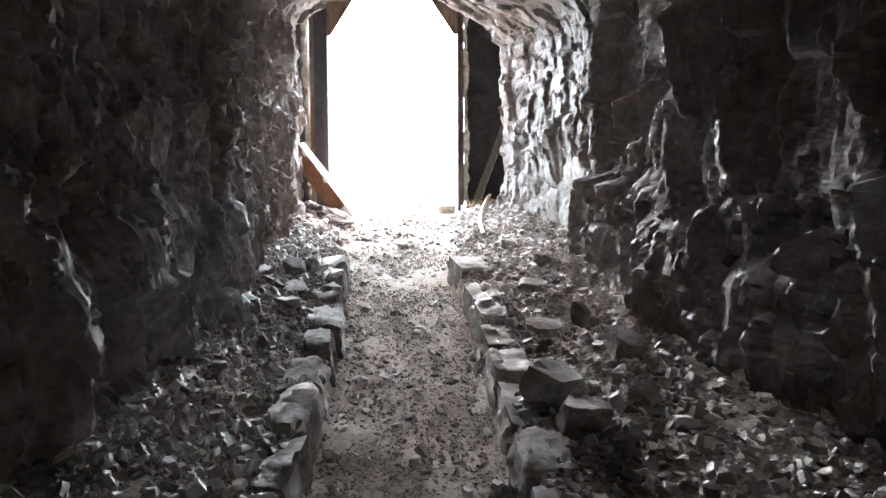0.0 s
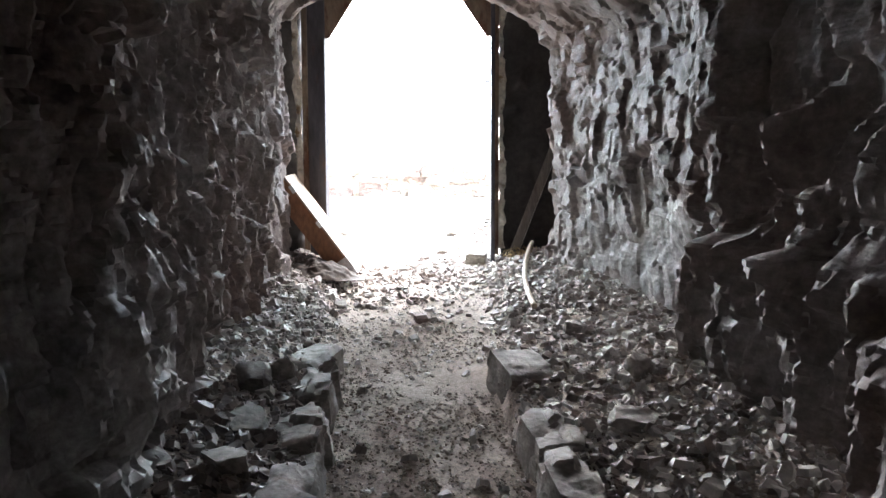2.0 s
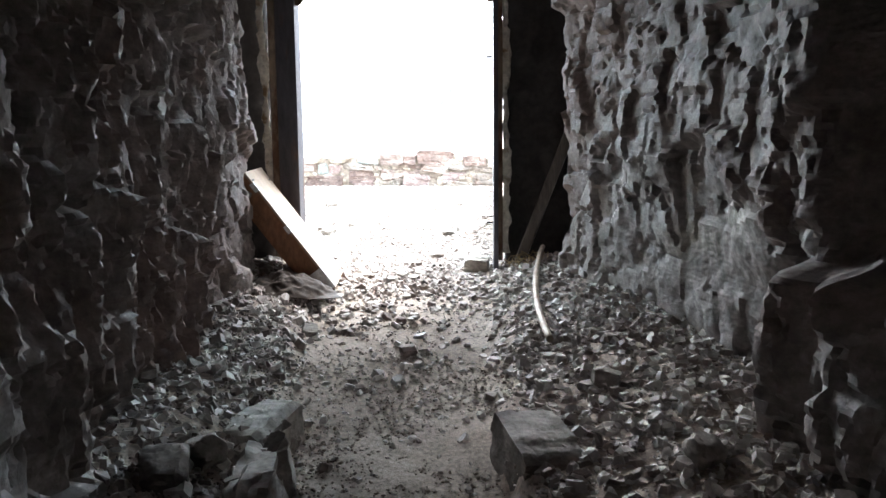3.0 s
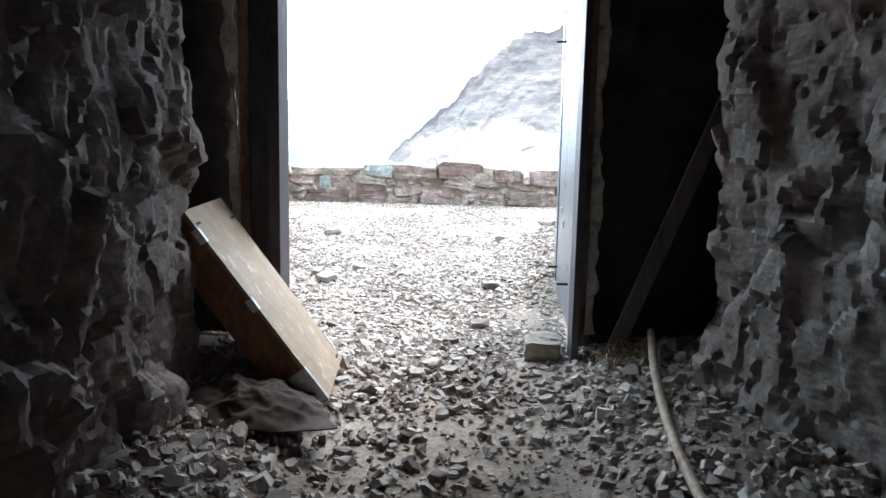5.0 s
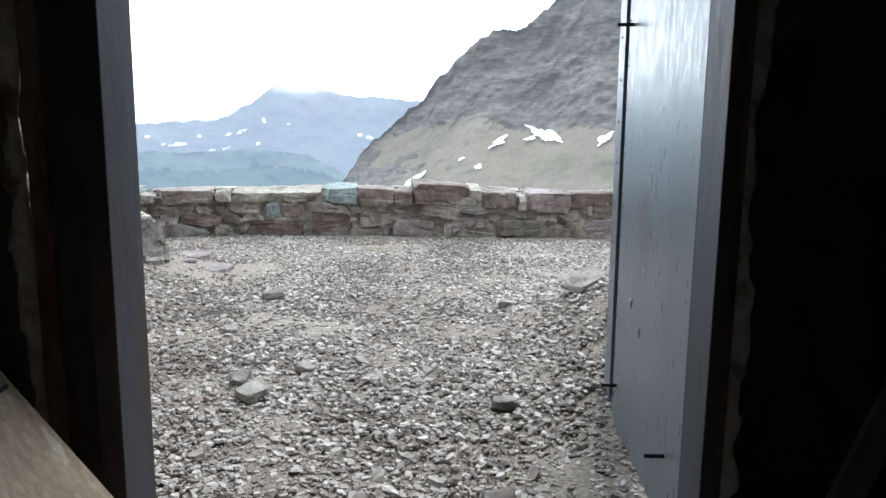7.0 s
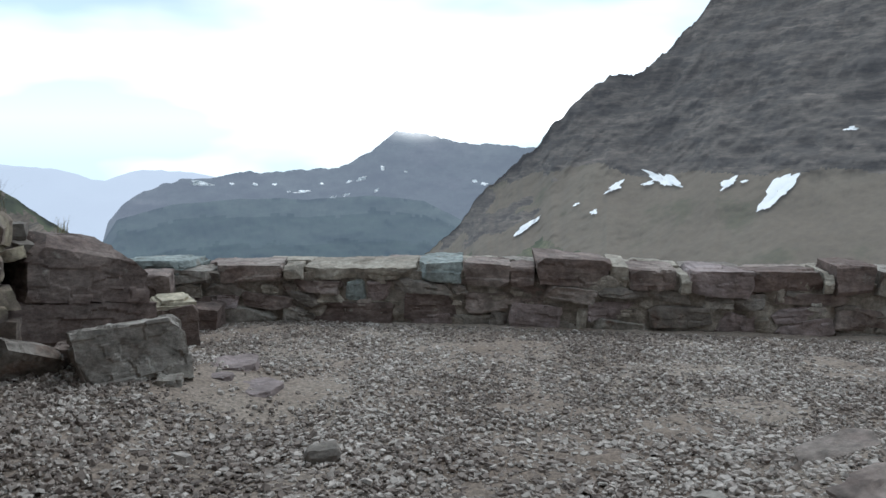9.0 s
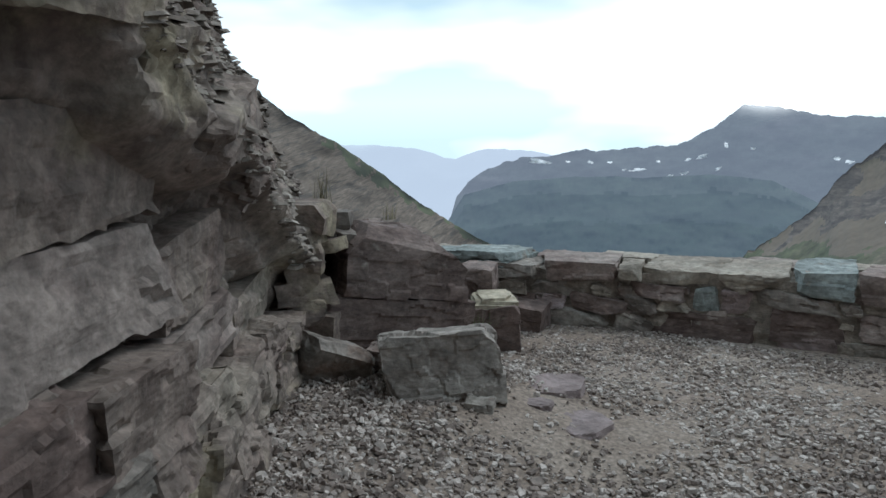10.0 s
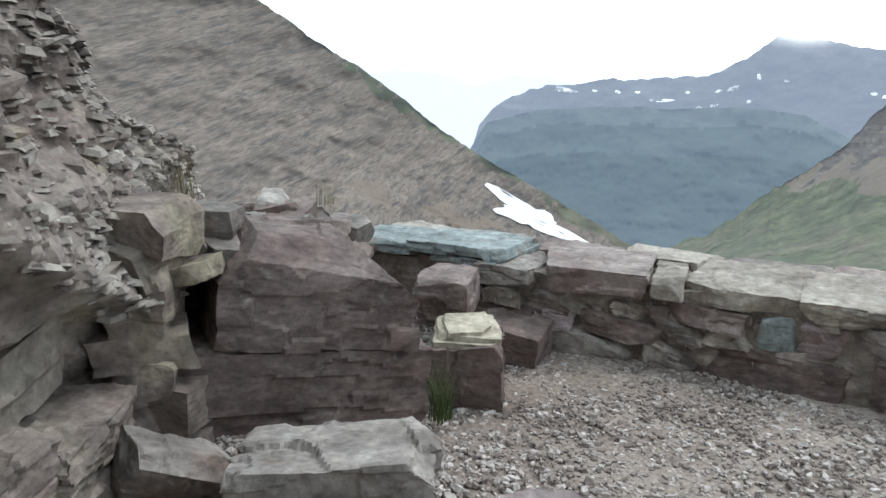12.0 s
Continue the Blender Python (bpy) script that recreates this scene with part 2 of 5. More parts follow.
M_PIPE = surface("tan_conduit", [(0.30, 0.24, 0.18), (0.40, 0.33, 0.26)], 8.0, 30, 0.6, 0.2, 40, stain=(0.2, 0.13, 0.09), stain_scale=9, stain_at=0.6)
M_TARP = surface("brown_tarp", [(0.045, 0.035, 0.03), (0.08, 0.064, 0.055)], 5.0, 20, 0.8, 0.2, 20, spec=0.15)
M_STRAW = surface("dry_straw", [(0.26, 0.19, 0.10), (0.38, 0.29, 0.16)], 8.0, 30, 0.85, 0.0, 40)
M_GRASS = surface("grass_blade", [(0.05, 0.09, 0.025), (0.11, 0.15, 0.05)], 8.0, 30, 0.75, 0.0, 40, vary=0.4, island=True)
M_DRYGRASS = surface("dry_grass_blade", [(0.20, 0.18, 0.11), (0.32, 0.29, 0.19)], 8.0, 30, 0.8, 0.0, 40, vary=0.4, island=True)
M_SNOW = surface("snow", [(0.85, 0.87, 0.9), (0.92, 0.93, 0.95)], 0.02, 0.3, 0.8, 0.0, 1, grain=0.04)
# Far slopes carry haze as blue-grey emission, stronger with distance.
M_MT_RIGHT = surface("far_cliff", [(0.066, 0.056, 0.048), (0.1, 0.084, 0.071), (0.135, 0.114, 0.097)], 0.016, 0.08, 0.95, 0.0, 1, stretch=(0.6, 0.6, 2.6), stain=(0.05, 0.043, 0.038), stain_scale=0.022, stain_at=0.53, haze_glow=(0.55, 0.61, 0.7, 0.06), grain=0.6, mottle=0.25)
M_SCREE = surface("far_scree", [(0.12, 0.098, 0.072), (0.145, 0.118, 0.088), (0.155, 0.13, 0.098)], 0.006, 0.1, 0.95, 0.0, 1, stain=(0.105, 0.095, 0.063), stain_scale=0.01, stain_at=0.6, haze_glow=(0.55, 0.62, 0.72, 0.05), grain=0.18)
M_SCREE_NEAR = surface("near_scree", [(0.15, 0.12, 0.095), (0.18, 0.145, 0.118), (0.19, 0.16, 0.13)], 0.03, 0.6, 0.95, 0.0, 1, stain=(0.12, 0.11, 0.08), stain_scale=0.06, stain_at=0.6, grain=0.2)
M_MT_LEFT = surface("near_scree_slope", [(0.10, 0.083, 0.068), (0.145, 0.118, 0.096), (0.172, 0.142, 0.115)], 0.018, 0.3, 0.95, 0.0, 1, stretch=(0.6, 0.6, 5.0), stain=(0.078, 0.07, 0.062), stain_scale=0.09, stain_at=0.57, haze_glow=(0.6, 0.66, 0.72, 0.03), grain=0.5, mottle=0.2, dip=(-0.77, 0.64, 0.0, 17))
M_MT_MID = surface("far_plateau", [(0.05, 0.055, 0.05), (0.07, 0.08, 0.07), (0.09, 0.085, 0.085)], 0.0025, 0.02, 0.95, 0.0, 1, stretch=(1, 1, 3), haze_glow=(0.37, 0.45, 0.57, 0.34), cloud=(15, 250, 0.002), grain=0.25)
# Bench and forest steps: haze put in as blue emission, a little more upward.
M_BENCH = surface("far_bench", [(0.03, 0.043, 0.033), (0.045, 0.06, 0.043), (0.06, 0.072, 0.055)], 0.004, 0.02, 0.95, 0.0, 1, stretch=(1, 1, 3), haze_glow=(0.29, 0.38, 0.49, 0.3), grain=0.3, mottle=0.2)
M_FOREST = surface("far_forest", [(0.016, 0.028, 0.02), (0.025, 0.04, 0.027), (0.04, 0.055, 0.038)], 0.003, 0.02, 0.95, 0.0, 1, stretch=(1, 1, 3), mottle=0.25, stain=(0.042, 0.056, 0.043), stain_scale=0.003, stain_at=0.62, haze_glow=(0.235, 0.32, 0.43, 0.26), grain=0.3)
M_UPPER_FOREST = surface("hazed_upper_forest", [(0.022, 0.035, 0.026), (0.034, 0.049, 0.034), (0.05, 0.063, 0.046)], 0.0035, 0.02, 0.95, 0.0, 1, stretch=(1, 1, 3), mottle=0.2, haze_glow=(0.26, 0.35, 0.46, 0.28), grain=0.3)
M_MEADOW = surface("alpine_meadow", [(0.05, 0.064, 0.03), (0.078, 0.086, 0.044), (0.118, 0.102, 0.07)], 0.012, 0.1, 0.95, 0.0, 1, haze_glow=(0.5, 0.6, 0.68, 0.05), grain=0.4, mottle=0.3)
M_MT_FAR = surface("hazy_range", [(0.09, 0.10, 0.11), (0.12, 0.13, 0.14)], 0.002, 0.01, 0.95, 0.0, 1, haze_glow=(0.60, 0.71, 0.85, 0.72), cloud=(-90, 60, 0.002), grain=0.1)
# The valley forest has haze mixed in as blue emission too.
M_VALLEY = surface("valley_forest", [(0.022, 0.04, 0.022), (0.045, 0.065, 0.03)], 0.006, 0.08, 0.95, 0.0, 1, haze_glow=(0.35, 0.47, 0.58, 0.2), grain=0.3)


# ---------------------------------------------------------------- numeric tools
def chance(i, j, k, seed):
    """A repeatable random number from 0 to 1 for each whole-number cell."""
    h = (i.astype(np.int64) * 374761393 + j.astype(np.int64) * 668265263 + k.astype(np.int64) * 2147483647 + seed * 144665) & 0xFFFFFFFF
    h = ((h ^ (h >> 13)) * 1274126177) & 0xFFFFFFFF
    h = ((h ^ (h >> 16)) * 2246822519) & 0xFFFFFFFF
    return ((h ^ (h >> 15)) & 0xFFFFFF) / float(0x1000000)


def lumps(p, size, seed=0):
    """Smooth value noise from -1 to 1 at the points p."""
    q = p / np.asarray(size, float)
    f = np.floor(q)
    w = q - f
    w = w * w * (3 - 2 * w)
    c = f.astype(np.int64)
    out = 0
    for a in (0, 1):
        for b in (0, 1):
            for d in (0, 1):
                out = out + (w[:, 0] if a else 1 - w[:, 0]) * (w[:, 1] if b else 1 - w[:, 1]) * (w[:, 2] if d else 1 - w[:, 2]) * chance(c[:, 0] + a, c[:, 1] + b, c[:, 2] + d, seed)
    return out * 2 - 1


def rough(p, size, seed=0, octaves=4, gain=0.5):
    out, amp, s = 0, 1.0, np.asarray(size, float) * np.ones(3)
    for o in range(octaves):
        out = out + amp * lumps(p, s, seed + o * 7)
        amp, s = amp * gain, s / 2.03
    return out


def blocks(p, size, step, tilt, crack, seed, saw=None, centres=False):
    """Fractured rock: cells that stand proud by up to step, lean by tilt and part at cracks."""
    size = np.asarray(size, float)
    q = p / size
    q = q + 0.09 * np.stack([lumps(q, 0.7, seed + 91), lumps(q, 0.7, seed + 92), lumps(q, 0.7, seed + 93)], 1)
    f = np.floor(q).astype(np.int64)
    d1, d2 = np.full(len(p), 9.0), np.full(len(p), 9.0)
    cid = np.zeros((len(p), 3), np.int64)
    cen = np.zeros((len(p), 3))
    for a in (-1, 0, 1):
        for b in (-1, 0, 1):
            for c in (-1, 0, 1):
                g = f + np.array((a, b, c))
                x = g + 0.1 + 0.8 * np.stack([chance(g[:, 0], g[:, 1], g[:, 2], seed + s) for s in (1, 2, 3)], 1)
                d = np.abs(q - x).max(1) * 0.6 + np.sqrt(((q - x) ** 2).sum(1)) * 0.4
                near = d < d1
                d2 = np.where(near, d1, np.minimum(d2, d))
                cid[near], cen[near] = g[near], x[near]
                d1 = np.where(near, d, d1)
    r = [chance(cid[:, 0], cid[:, 1], cid[:, 2], seed + s) for s in (11, 12, 13, 14)]
    lean = ((q - cen) * size * (np.stack(r[1:], 1) - 0.5) * 2).sum(1)
    if saw is not None:           # faces that come forward along y and then fall back
        u = np.clip((q - cen)[:, 1] + 0.5, 0, 1)
        lean = lean + (np.where(u < 0.76, u / 0.76, (1 - u) / 0.24) - 0.5) * (0.35 + 1.3 * r[0]) * size[1] * saw / max(tilt, 1e-6)
    if centres:
        return cen * size, np.stack(r, 1)
    gap = np.clip(1 - (d2 - d1) / 0.05, 0, 1)
    return (r[0] - 0.5) * 2 * step + lean * tilt - crack * gap * gap


def soften(a, times):
    """Eases the steps of a grid of values, so that broken edges slope a little."""
    for _ in range(times):
        b = np.pad(a, 1, mode="edge")
        a = (b[:-2, 1:-1] + b[2:, 1:-1] + b[1:-1, :-2] + b[1:-1, 2:] + 4 * a) / 8
    return a


def mesh_from(name, verts, faces, material, smooth=True, crisp=0):
    """A mesh from arrays of points and of quads or triangles."""
    me = bpy.data.meshes.new(name)
    verts, faces = np.asarray(verts, np.float32), np.asarray(faces, np.int32)
    n, k = faces.shape
    me.vertices.add(len(verts))
    me.vertices.foreach_set("co", verts.ravel())
    me.loops.add(n * k)
    me.loops.foreach_set("vertex_index", faces.ravel())
    me.polygons.add(n)
    me.polygons.foreach_set("loop_start", np.arange(n, dtype=np.int32) * k)
    me.polygons.foreach_set("use_smooth", np.full(n, smooth))
    me.update(calc_edges=True)
    me.validate()
    me.materials.append(material)
    if crisp:
        me.set_sharp_from_angle(angle=radians(crisp))
    return me


def grid_faces(nu, nv, flip=False):
    i = np.arange(nu * nv).reshape(nu, nv)
    f = np.stack([i[:-1, :-1], i[1:, :-1], i[1:, 1:], i[:-1, 1:]], -1).reshape(-1, 4)
    return f[:, ::-1] if flip else f


def smoothstep(a, b, x):
    t = np.clip((x - a) / (b - a), 0, 1)
    return t * t * (3 - 2 * t)


def part(name, bm, material, parent=None, label=""):
    """Links a bmesh as one mesh object under a thing or under a part."""
    me = bpy.data.meshes.new(name)
    bm.normal_update()
    bm.to_mesh(me)
    bm.free()
    me.materials.append(material)
    ob = new(name, me)
    if parent:
        ob.parent = parent
    return tagged(ob, label)


def empty(name, m):
    ob = new(name)
    ob.matrix_world = m
    ob.empty_display_size = 0.1
    return ob


def box_bm(x0, x1, y0, y1, z0, z1, bevel=0.004, segments=2):
    bm = bmesh.new()
    bmesh.ops.create_cube(bm, size=1.0)
    for v in bm.verts:
        v.co = Vector((x0 + (v.co.x + 0.5) * (x1 - x0), y0 + (v.co.y + 0.5) * (y1 - y0), z0 + (v.co.z + 0.5) * (z1 - z0)))
    if bevel:
        bmesh.ops.bevel(bm, geom=bm.edges[:], offset=bevel, segments=segments, affect="EDGES", profile=0.7)
    return bm


def tube_bm(points, radius, sides=10, taper=1.0):
    """A round bar along points."""
    bm = bmesh.new()
    rings = []
    pts = [Vector(p) for p in points]
    for i, p in enumerate(pts):
        d = (pts[min(i + 1, len(pts) - 1)] - pts[max(i - 1, 0)]).normalized()
        a = d.orthogonal().normalized() if i == 0 else (a - d * a.dot(d)).normalized()
        b = d.cross(a)
        r = radius * (1 + (taper - 1) * i / max(1, len(pts) - 1))
        rings.append([bm.verts.new(p + (a * math.cos(t) + b * math.sin(t)) * r) for t in (2 * math.pi * k / sides for k in range(sides))])
    for r0, r1 in zip(rings, rings[1:]):
        for k in range(sides):
            bm.faces.new((r0[k], r0[(k + 1) % sides], r1[(k + 1) % sides], r1[k])).smooth = True
    bm.faces.new(rings[0][::-1])
    bm.faces.new(rings[-1])
    return bm


def stone_arrays(dims, n, seed, chops=7, relief=0.03, edge=0.12, grain=0.25, cuts=()):
    """A broken stone that fills dims: a box gridded n times along its longest side, with planes knocked off and a split face."""
    dims = np.asarray(dims, float)
    rng = np.random.RandomState(seed)
    p, f = box_grid(np.maximum(2, np.round(n * dims / dims.max()).astype(int)))
    half = dims / 2
    q = p * half
    for k in range(chops * 3):
        d = rng.normal(size=3) if k % 3 else np.sign(rng.normal(size=3)) * (rng.rand(3) * np.array((1, 1, 0.8)) + 0.15)
        d /= np.linalg.norm(d)
        reach = np.abs(d * half).sum() * (1 - edge - rng.rand() * edge * 1.8)
        over = np.clip(q @ d - reach, 0, None)
        q = q - over[:, None] * d
    for cx_, cy_, cz_, reach in cuts:
        d = np.array((cx_, cy_, cz_)) / math.sqrt(cx_ * cx_ + cy_ * cy_ + cz_ * cz_)
        q = q - np.clip(q @ d - reach, 0, None)[:, None] * d
    s = dims.min()
    o = np.full(3, seed * 3.7)
    out = p / np.linalg.norm(p, axis=1)[:, None]
    disp = relief * s * 0.25 * rough(q + o, dims.max() * grain, seed, 5, 0.6) + blocks(q + o, dims * np.array((0.62, 0.62, 0.45)), relief * s * 0.8, relief * 1.4, relief * s * 0.25, seed) + blocks(q + o, np.array((0.23, 0.23, 0.1)) * dims.max(), relief * s * 0.2, relief * 1.2, 0, seed + 3)
    return q + out * disp[:, None], f


def box_grid(ns):
    """The skin of a box from -1 to 1, gridded, with shared corners."""
    verts, faces, base = [], [], 0
    for ax in range(3):
        u, v = (ax + 1) % 3, (ax + 2) % 3
        for sgn in (-1, 1):
            a, b = np.meshgrid(np.linspace(-1, 1, ns[u] + 1), np.linspace(-1, 1, ns[v] + 1), indexing="ij")
            p = np.zeros((a.size, 3))
            p[:, u], p[:, v], p[:, ax] = a.ravel(), b.ravel(), sgn
            verts.append(p)
            faces.append(grid_faces(ns[u] + 1, ns[v] + 1, sgn < 0) + base)
            base += len(p)
    p, f = np.concatenate(verts), np.concatenate(faces)
    _, first, inv = np.unique(np.round(p, 4), axis=0, return_index=True, return_inverse=True)
    return p[first], inv.ravel()[f]


def hewn_arrays(dims, n, seed, skew=0.1, chips_=5, chip=0.16, ledge=0.008, cuts=(), lay=0.3):
    """A split stone with flat faces and sharp edges: a skewed box with chipped corners, its faces stepped along the bedding."""
    dims = np.asarray(dims, float)
    rng = np.random.RandomState(seed)
    p, f = box_grid(np.maximum(3, np.round(n * dims / dims.max()).astype(int)))
    half = dims / 2
    move = rng.uniform(-1, 1, (2, 2, 2, 3)) * skew * np.minimum(half, half.min() * 2.2)
    q = p * half
    w = (p + 1) / 2
    for a in (0, 1):
        for b in (0, 1):
            for c in (0, 1):
                k = (w[:, 0] if a else 1 - w[:, 0]) * (w[:, 1] if b else 1 - w[:, 1]) * (w[:, 2] if c else 1 - w[:, 2])
                q = q + k[:, None] * move[a, b, c]
    for k in range(chips_):
        d = np.sign(rng.normal(size=3)) * (rng.rand(3) ** 1.5 + 0.06)
        d /= np.linalg.norm(d)
        over = np.clip(q @ d - np.abs(d * half).sum() * (1 - chip * rng.rand()), 0, None)
        q = q - over[:, None] * d
    for cx_, cy_, cz_, reach in cuts:
        d = np.array((cx_, cy_, cz_)) / math.sqrt(cx_ * cx_ + cy_ * cy_ + cz_ * cz_)
        q = q - np.clip(q @ d - reach, 0, None)[:, None] * d
    out = np.where(np.abs(p) > 0.999, np.sign(p), 0.0)
    out /= np.linalg.norm(out, axis=1)[:, None]
    o = q + seed * 3.7
    big = dims.max()
    disp = blocks(o, (0.6 * big, 0.6 * big, lay * dims[2] + 0.02), ledge, 0.035, 0, seed) + blocks(o, (0.22 * big, 0.22 * big, 0.2 * dims[2] + 0.012), ledge * 0.4, 0.06, 0, seed + 3) + ledge * 0.22 * rough(o, 0.03 + 0.06 * big, seed, 4, 0.6)
    return q + out * disp[:, None], f


def hewn(name, dims, m, material, seed, n=30, label="", category="rock", group="", **kw):
    v, f = hewn_arrays(dims, n, seed, **kw)
    ob = new(name, mesh_from(name, v, f, material, crisp=22))
    ob.matrix_world = m
    return tagged(ob, label, category, group)


def stone(name, dims, m, material, seed, n=14, label="", category="stone", group="", **kw):
    v, f = stone_arrays(dims, n, seed, **kw)
    ob = new(name, mesh_from(name, v, f, material, crisp=28))
    ob.matrix_world = m
    return tagged(ob, label, category, group)


# ---------------------------------------------------------------- the ground
def path_left(y):
    return np.interp(y, [2.0, 4.5, 5.6, 6.2, 7.5, 9.0], [-0.52, -0.66, -0.77, -0.84, -0.95, -1.05])


def path_right(y):
    return np.interp(y, [2.0, 4.3, 5.0, 5.9, 7.0, 9.0], [0.31, 0.22, 0.17, 0.06, 0.02, 0.05])


def ground_z(x, y):
    """Height of the ground: the trodden path in the tunnel between rubble benches, the terrace outside, the drop behind the parapet."""
    x, y = np.asarray(x, float), np.asarray(y, float)
    z = np.interp(y, [-5, 4, 6, 7, 8, 9, 9.6, 10.4, 12, 13, 15, 16], [0, 0.0, 0.07, 0.12, 0.16, 0.18, 0.2, 0.29, 0.35, 0.34, 0.265, 0.2])
    inside = 1 - smoothstep(8.4, 9.4, y)
    low = np.interp(y, [5.8, 6.4, 7.4, 8.4], [0.0, 0.16, 0.28, 0.3])
    l, r = path_left(y), path_right(y)
    bench_l = np.interp(y, [0, 5.8, 6.6, 8.6], [0.2, 0.14, 0.11, 0.07]) * smoothstep(0.0, 0.03 + low, l - x) + 0.16 * smoothstep(0.05, 0.7, l - x)
    bench_r = np.interp(y, [0, 5.8, 6.6, 8.6], [0.2, 0.15, 0.13, 0.1]) * smoothstep(0.0, 0.03 + low, x - r) + 0.16 * smoothstep(0.1, 0.9, x - r)
    z = z + inside * (bench_l + bench_r)
    outside = smoothstep(9.2, 10.2, y)
    z = z + outside * 0.17 * smoothstep(1.95, 2.9, -x) * (1 - smoothstep(12.6, 13.6, y))
    z = z + 0.62 * smoothstep(-0.28, 1.1, x) * smoothstep(9.2, 10.6, y) * (1 - smoothstep(11.0, 12.6, y))
    z = z - 0.015 * np.clip(x + 1, -2, 4) * smoothstep(12.0, 15.0, y)
    z = z - smoothstep(15.5, 18.0, y) * 3 - np.clip(y - 17, 0, 1300) * 0.55
    return z


def spread(parts):
    return np.unique(np.round(np.concatenate(parts), 3))


gx = spread([np.array([-4800, -1500, -400, -120, -40, -18, -10]), np.arange(-7, -3.4, 0.12), np.arange(-3.4, 1.7, 0.035), np.arange(1.7, 5, 0.12), np.array([8, 18, 40, 120, 400, 1500, 4800])])
gy = spread([np.array([-4.5, -3, -1.5, 0, 0.8]), np.arange(1.2, 13.4, 0.035), np.arange(13.4, 16.2, 0.08), np.array([16.6, 17.2, 18, 20, 26, 40, 80, 160, 320, 620, 900, 1317, 2400, 4800])])
GX, GY = np.meshgrid(gx, gy, indexing="ij")
gp = np.stack([GX.ravel(), GY.ravel(), np.zeros(GX.size)], 1)
gz = ground_z(gp[:, 0], gp[:, 1])
near_part = (gp[:, 1] < 16.5) & (np.abs(gp[:, 0]) < 8)
gz = gz + near_part * (0.012 * rough(gp, 0.4, 5, 3) + 0.006 * rough(gp, 0.06, 9, 2))
gp[:, 2] = gz
ground = tagged(new("ground", mesh_from("ground", gp, grid_faces(len(gx), len(gy)), M_GROUND)), "grey-brown trodden dirt and slate gravel ground", "ground", kind="structure")
# Beyond 60 m the ground takes the valley material with its haze emission.
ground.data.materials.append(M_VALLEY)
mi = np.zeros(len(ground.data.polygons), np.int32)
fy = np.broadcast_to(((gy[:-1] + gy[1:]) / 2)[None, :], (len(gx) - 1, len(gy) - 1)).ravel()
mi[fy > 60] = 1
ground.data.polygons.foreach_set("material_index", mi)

# ---------------------------------------------------------------- the tunnel
# along the tunnel: y, left wall, right wall, springing left and right, crown
PLAN_Y = np.array([-4.5, 0, 2, 2.9, 3.4, 3.8, 4.3, 5.0, 5.6, 6.6, 7.4, 7.85, 8.1, 8.16, 8.22, 8.6, 9.1])
PLAN_L = np.array([-1.42, -1.42, -1.4, -1.38, -1.37, -1.36, -1.26, -1.38, -1.42, -1.49, -1.51, -1.52, -1.53, -1.6, -1.95, -2.0, -2.0])
PLAN_R = np.array([1.5, 1.5, 1.48, 1.4, 1.24, 1.17, 1.2, 1.24, 1.14, 1.03, 0.86, 0.71, 0.65, 0.78, 1.30, 1.38, 1.38])
PLAN_C = np.array([2.8, 2.8, 2.8, 2.8, 2.78, 2.78, 2.76, 2.75, 2.74, 2.70, 2.68, 2.66, 2.66, 2.7, 2.85, 2.9, 2.9])
leg = np.maximum.reduce([np.abs(np.diff(PLAN_Y)), np.abs(np.diff(PLAN_L)), np.abs(np.diff(PLAN_R))])
arc = np.concatenate([[0], np.cumsum(leg)])
su = spread([np.arange(0, 5.8, 0.15), np.arange(5.8, arc[-1], 0.021), arc[-1:]])
ty, tl, tr, tc = (np.interp(su, arc, q) for q in (PLAN_Y, PLAN_L, PLAN_R, PLAN_C))
sv = np.concatenate([np.linspace(0, 1, 110, endpoint=False), np.linspace(1, 2, 120, endpoint=False), np.linspace(2, 3, 110)])
U, V = len(su), len(sv)
mid, half = ((tl + tr) / 2)[:, None], ((tr - tl) / 2)[:, None]
spring_l, spring_r = 2.12, 2.08
ang = np.clip(sv - 1, 0, 1) * math.pi
ca, sa_ = np.cos(ang)[None, :], np.sin(ang)[None, :]
sharp_end = smoothstep(4.5, 7.0, ty)[:, None]
power = 0.75 + sharp_end * (0.1 + 0.55 * smoothstep(1.4, 1.8, sv)[None, :])
X = mid - half * np.sign(ca) * np.abs(ca) ** power
base_z = spring_l + (spring_r - spring_l) * np.clip(sv - 1, 0, 1)[None, :]
Z = base_z + (tc[:, None] - base_z) * np.abs(sa_) ** power
wall_l, wall_r = sv < 1, sv > 2
Z = np.where(wall_l[None, :], -0.3 + (spring_l + 0.3) * sv[None, :], Z)
Z = np.where(wall_r[None, :], spring_r - (spring_r + 0.3) * (sv[None, :] - 2), Z)
Y = np.broadcast_to(ty[:, None], X.shape)
P = np.stack([X, Y, Z], -1)
du, dv = np.gradient(P, axis=0), np.gradient(P, axis=1)
nrm = np.cross(dv.reshape(-1, 3), du.reshape(-1, 3))
nrm /= np.linalg.norm(nrm, axis=1)[:, None] + 1e-9
p = P.reshape(-1, 3)
inward = np.stack([np.broadcast_to(mid, X.shape).ravel() - p[:, 0], np.zeros(len(p)), 1.3 - p[:, 2]], 1)
nrm *= np.sign((nrm * inward).sum(1) + 1e-6)[:, None]
tilted = np.array(Euler((0.22, 0.12, 0.1)).to_matrix())
pr = p @ tilted.T
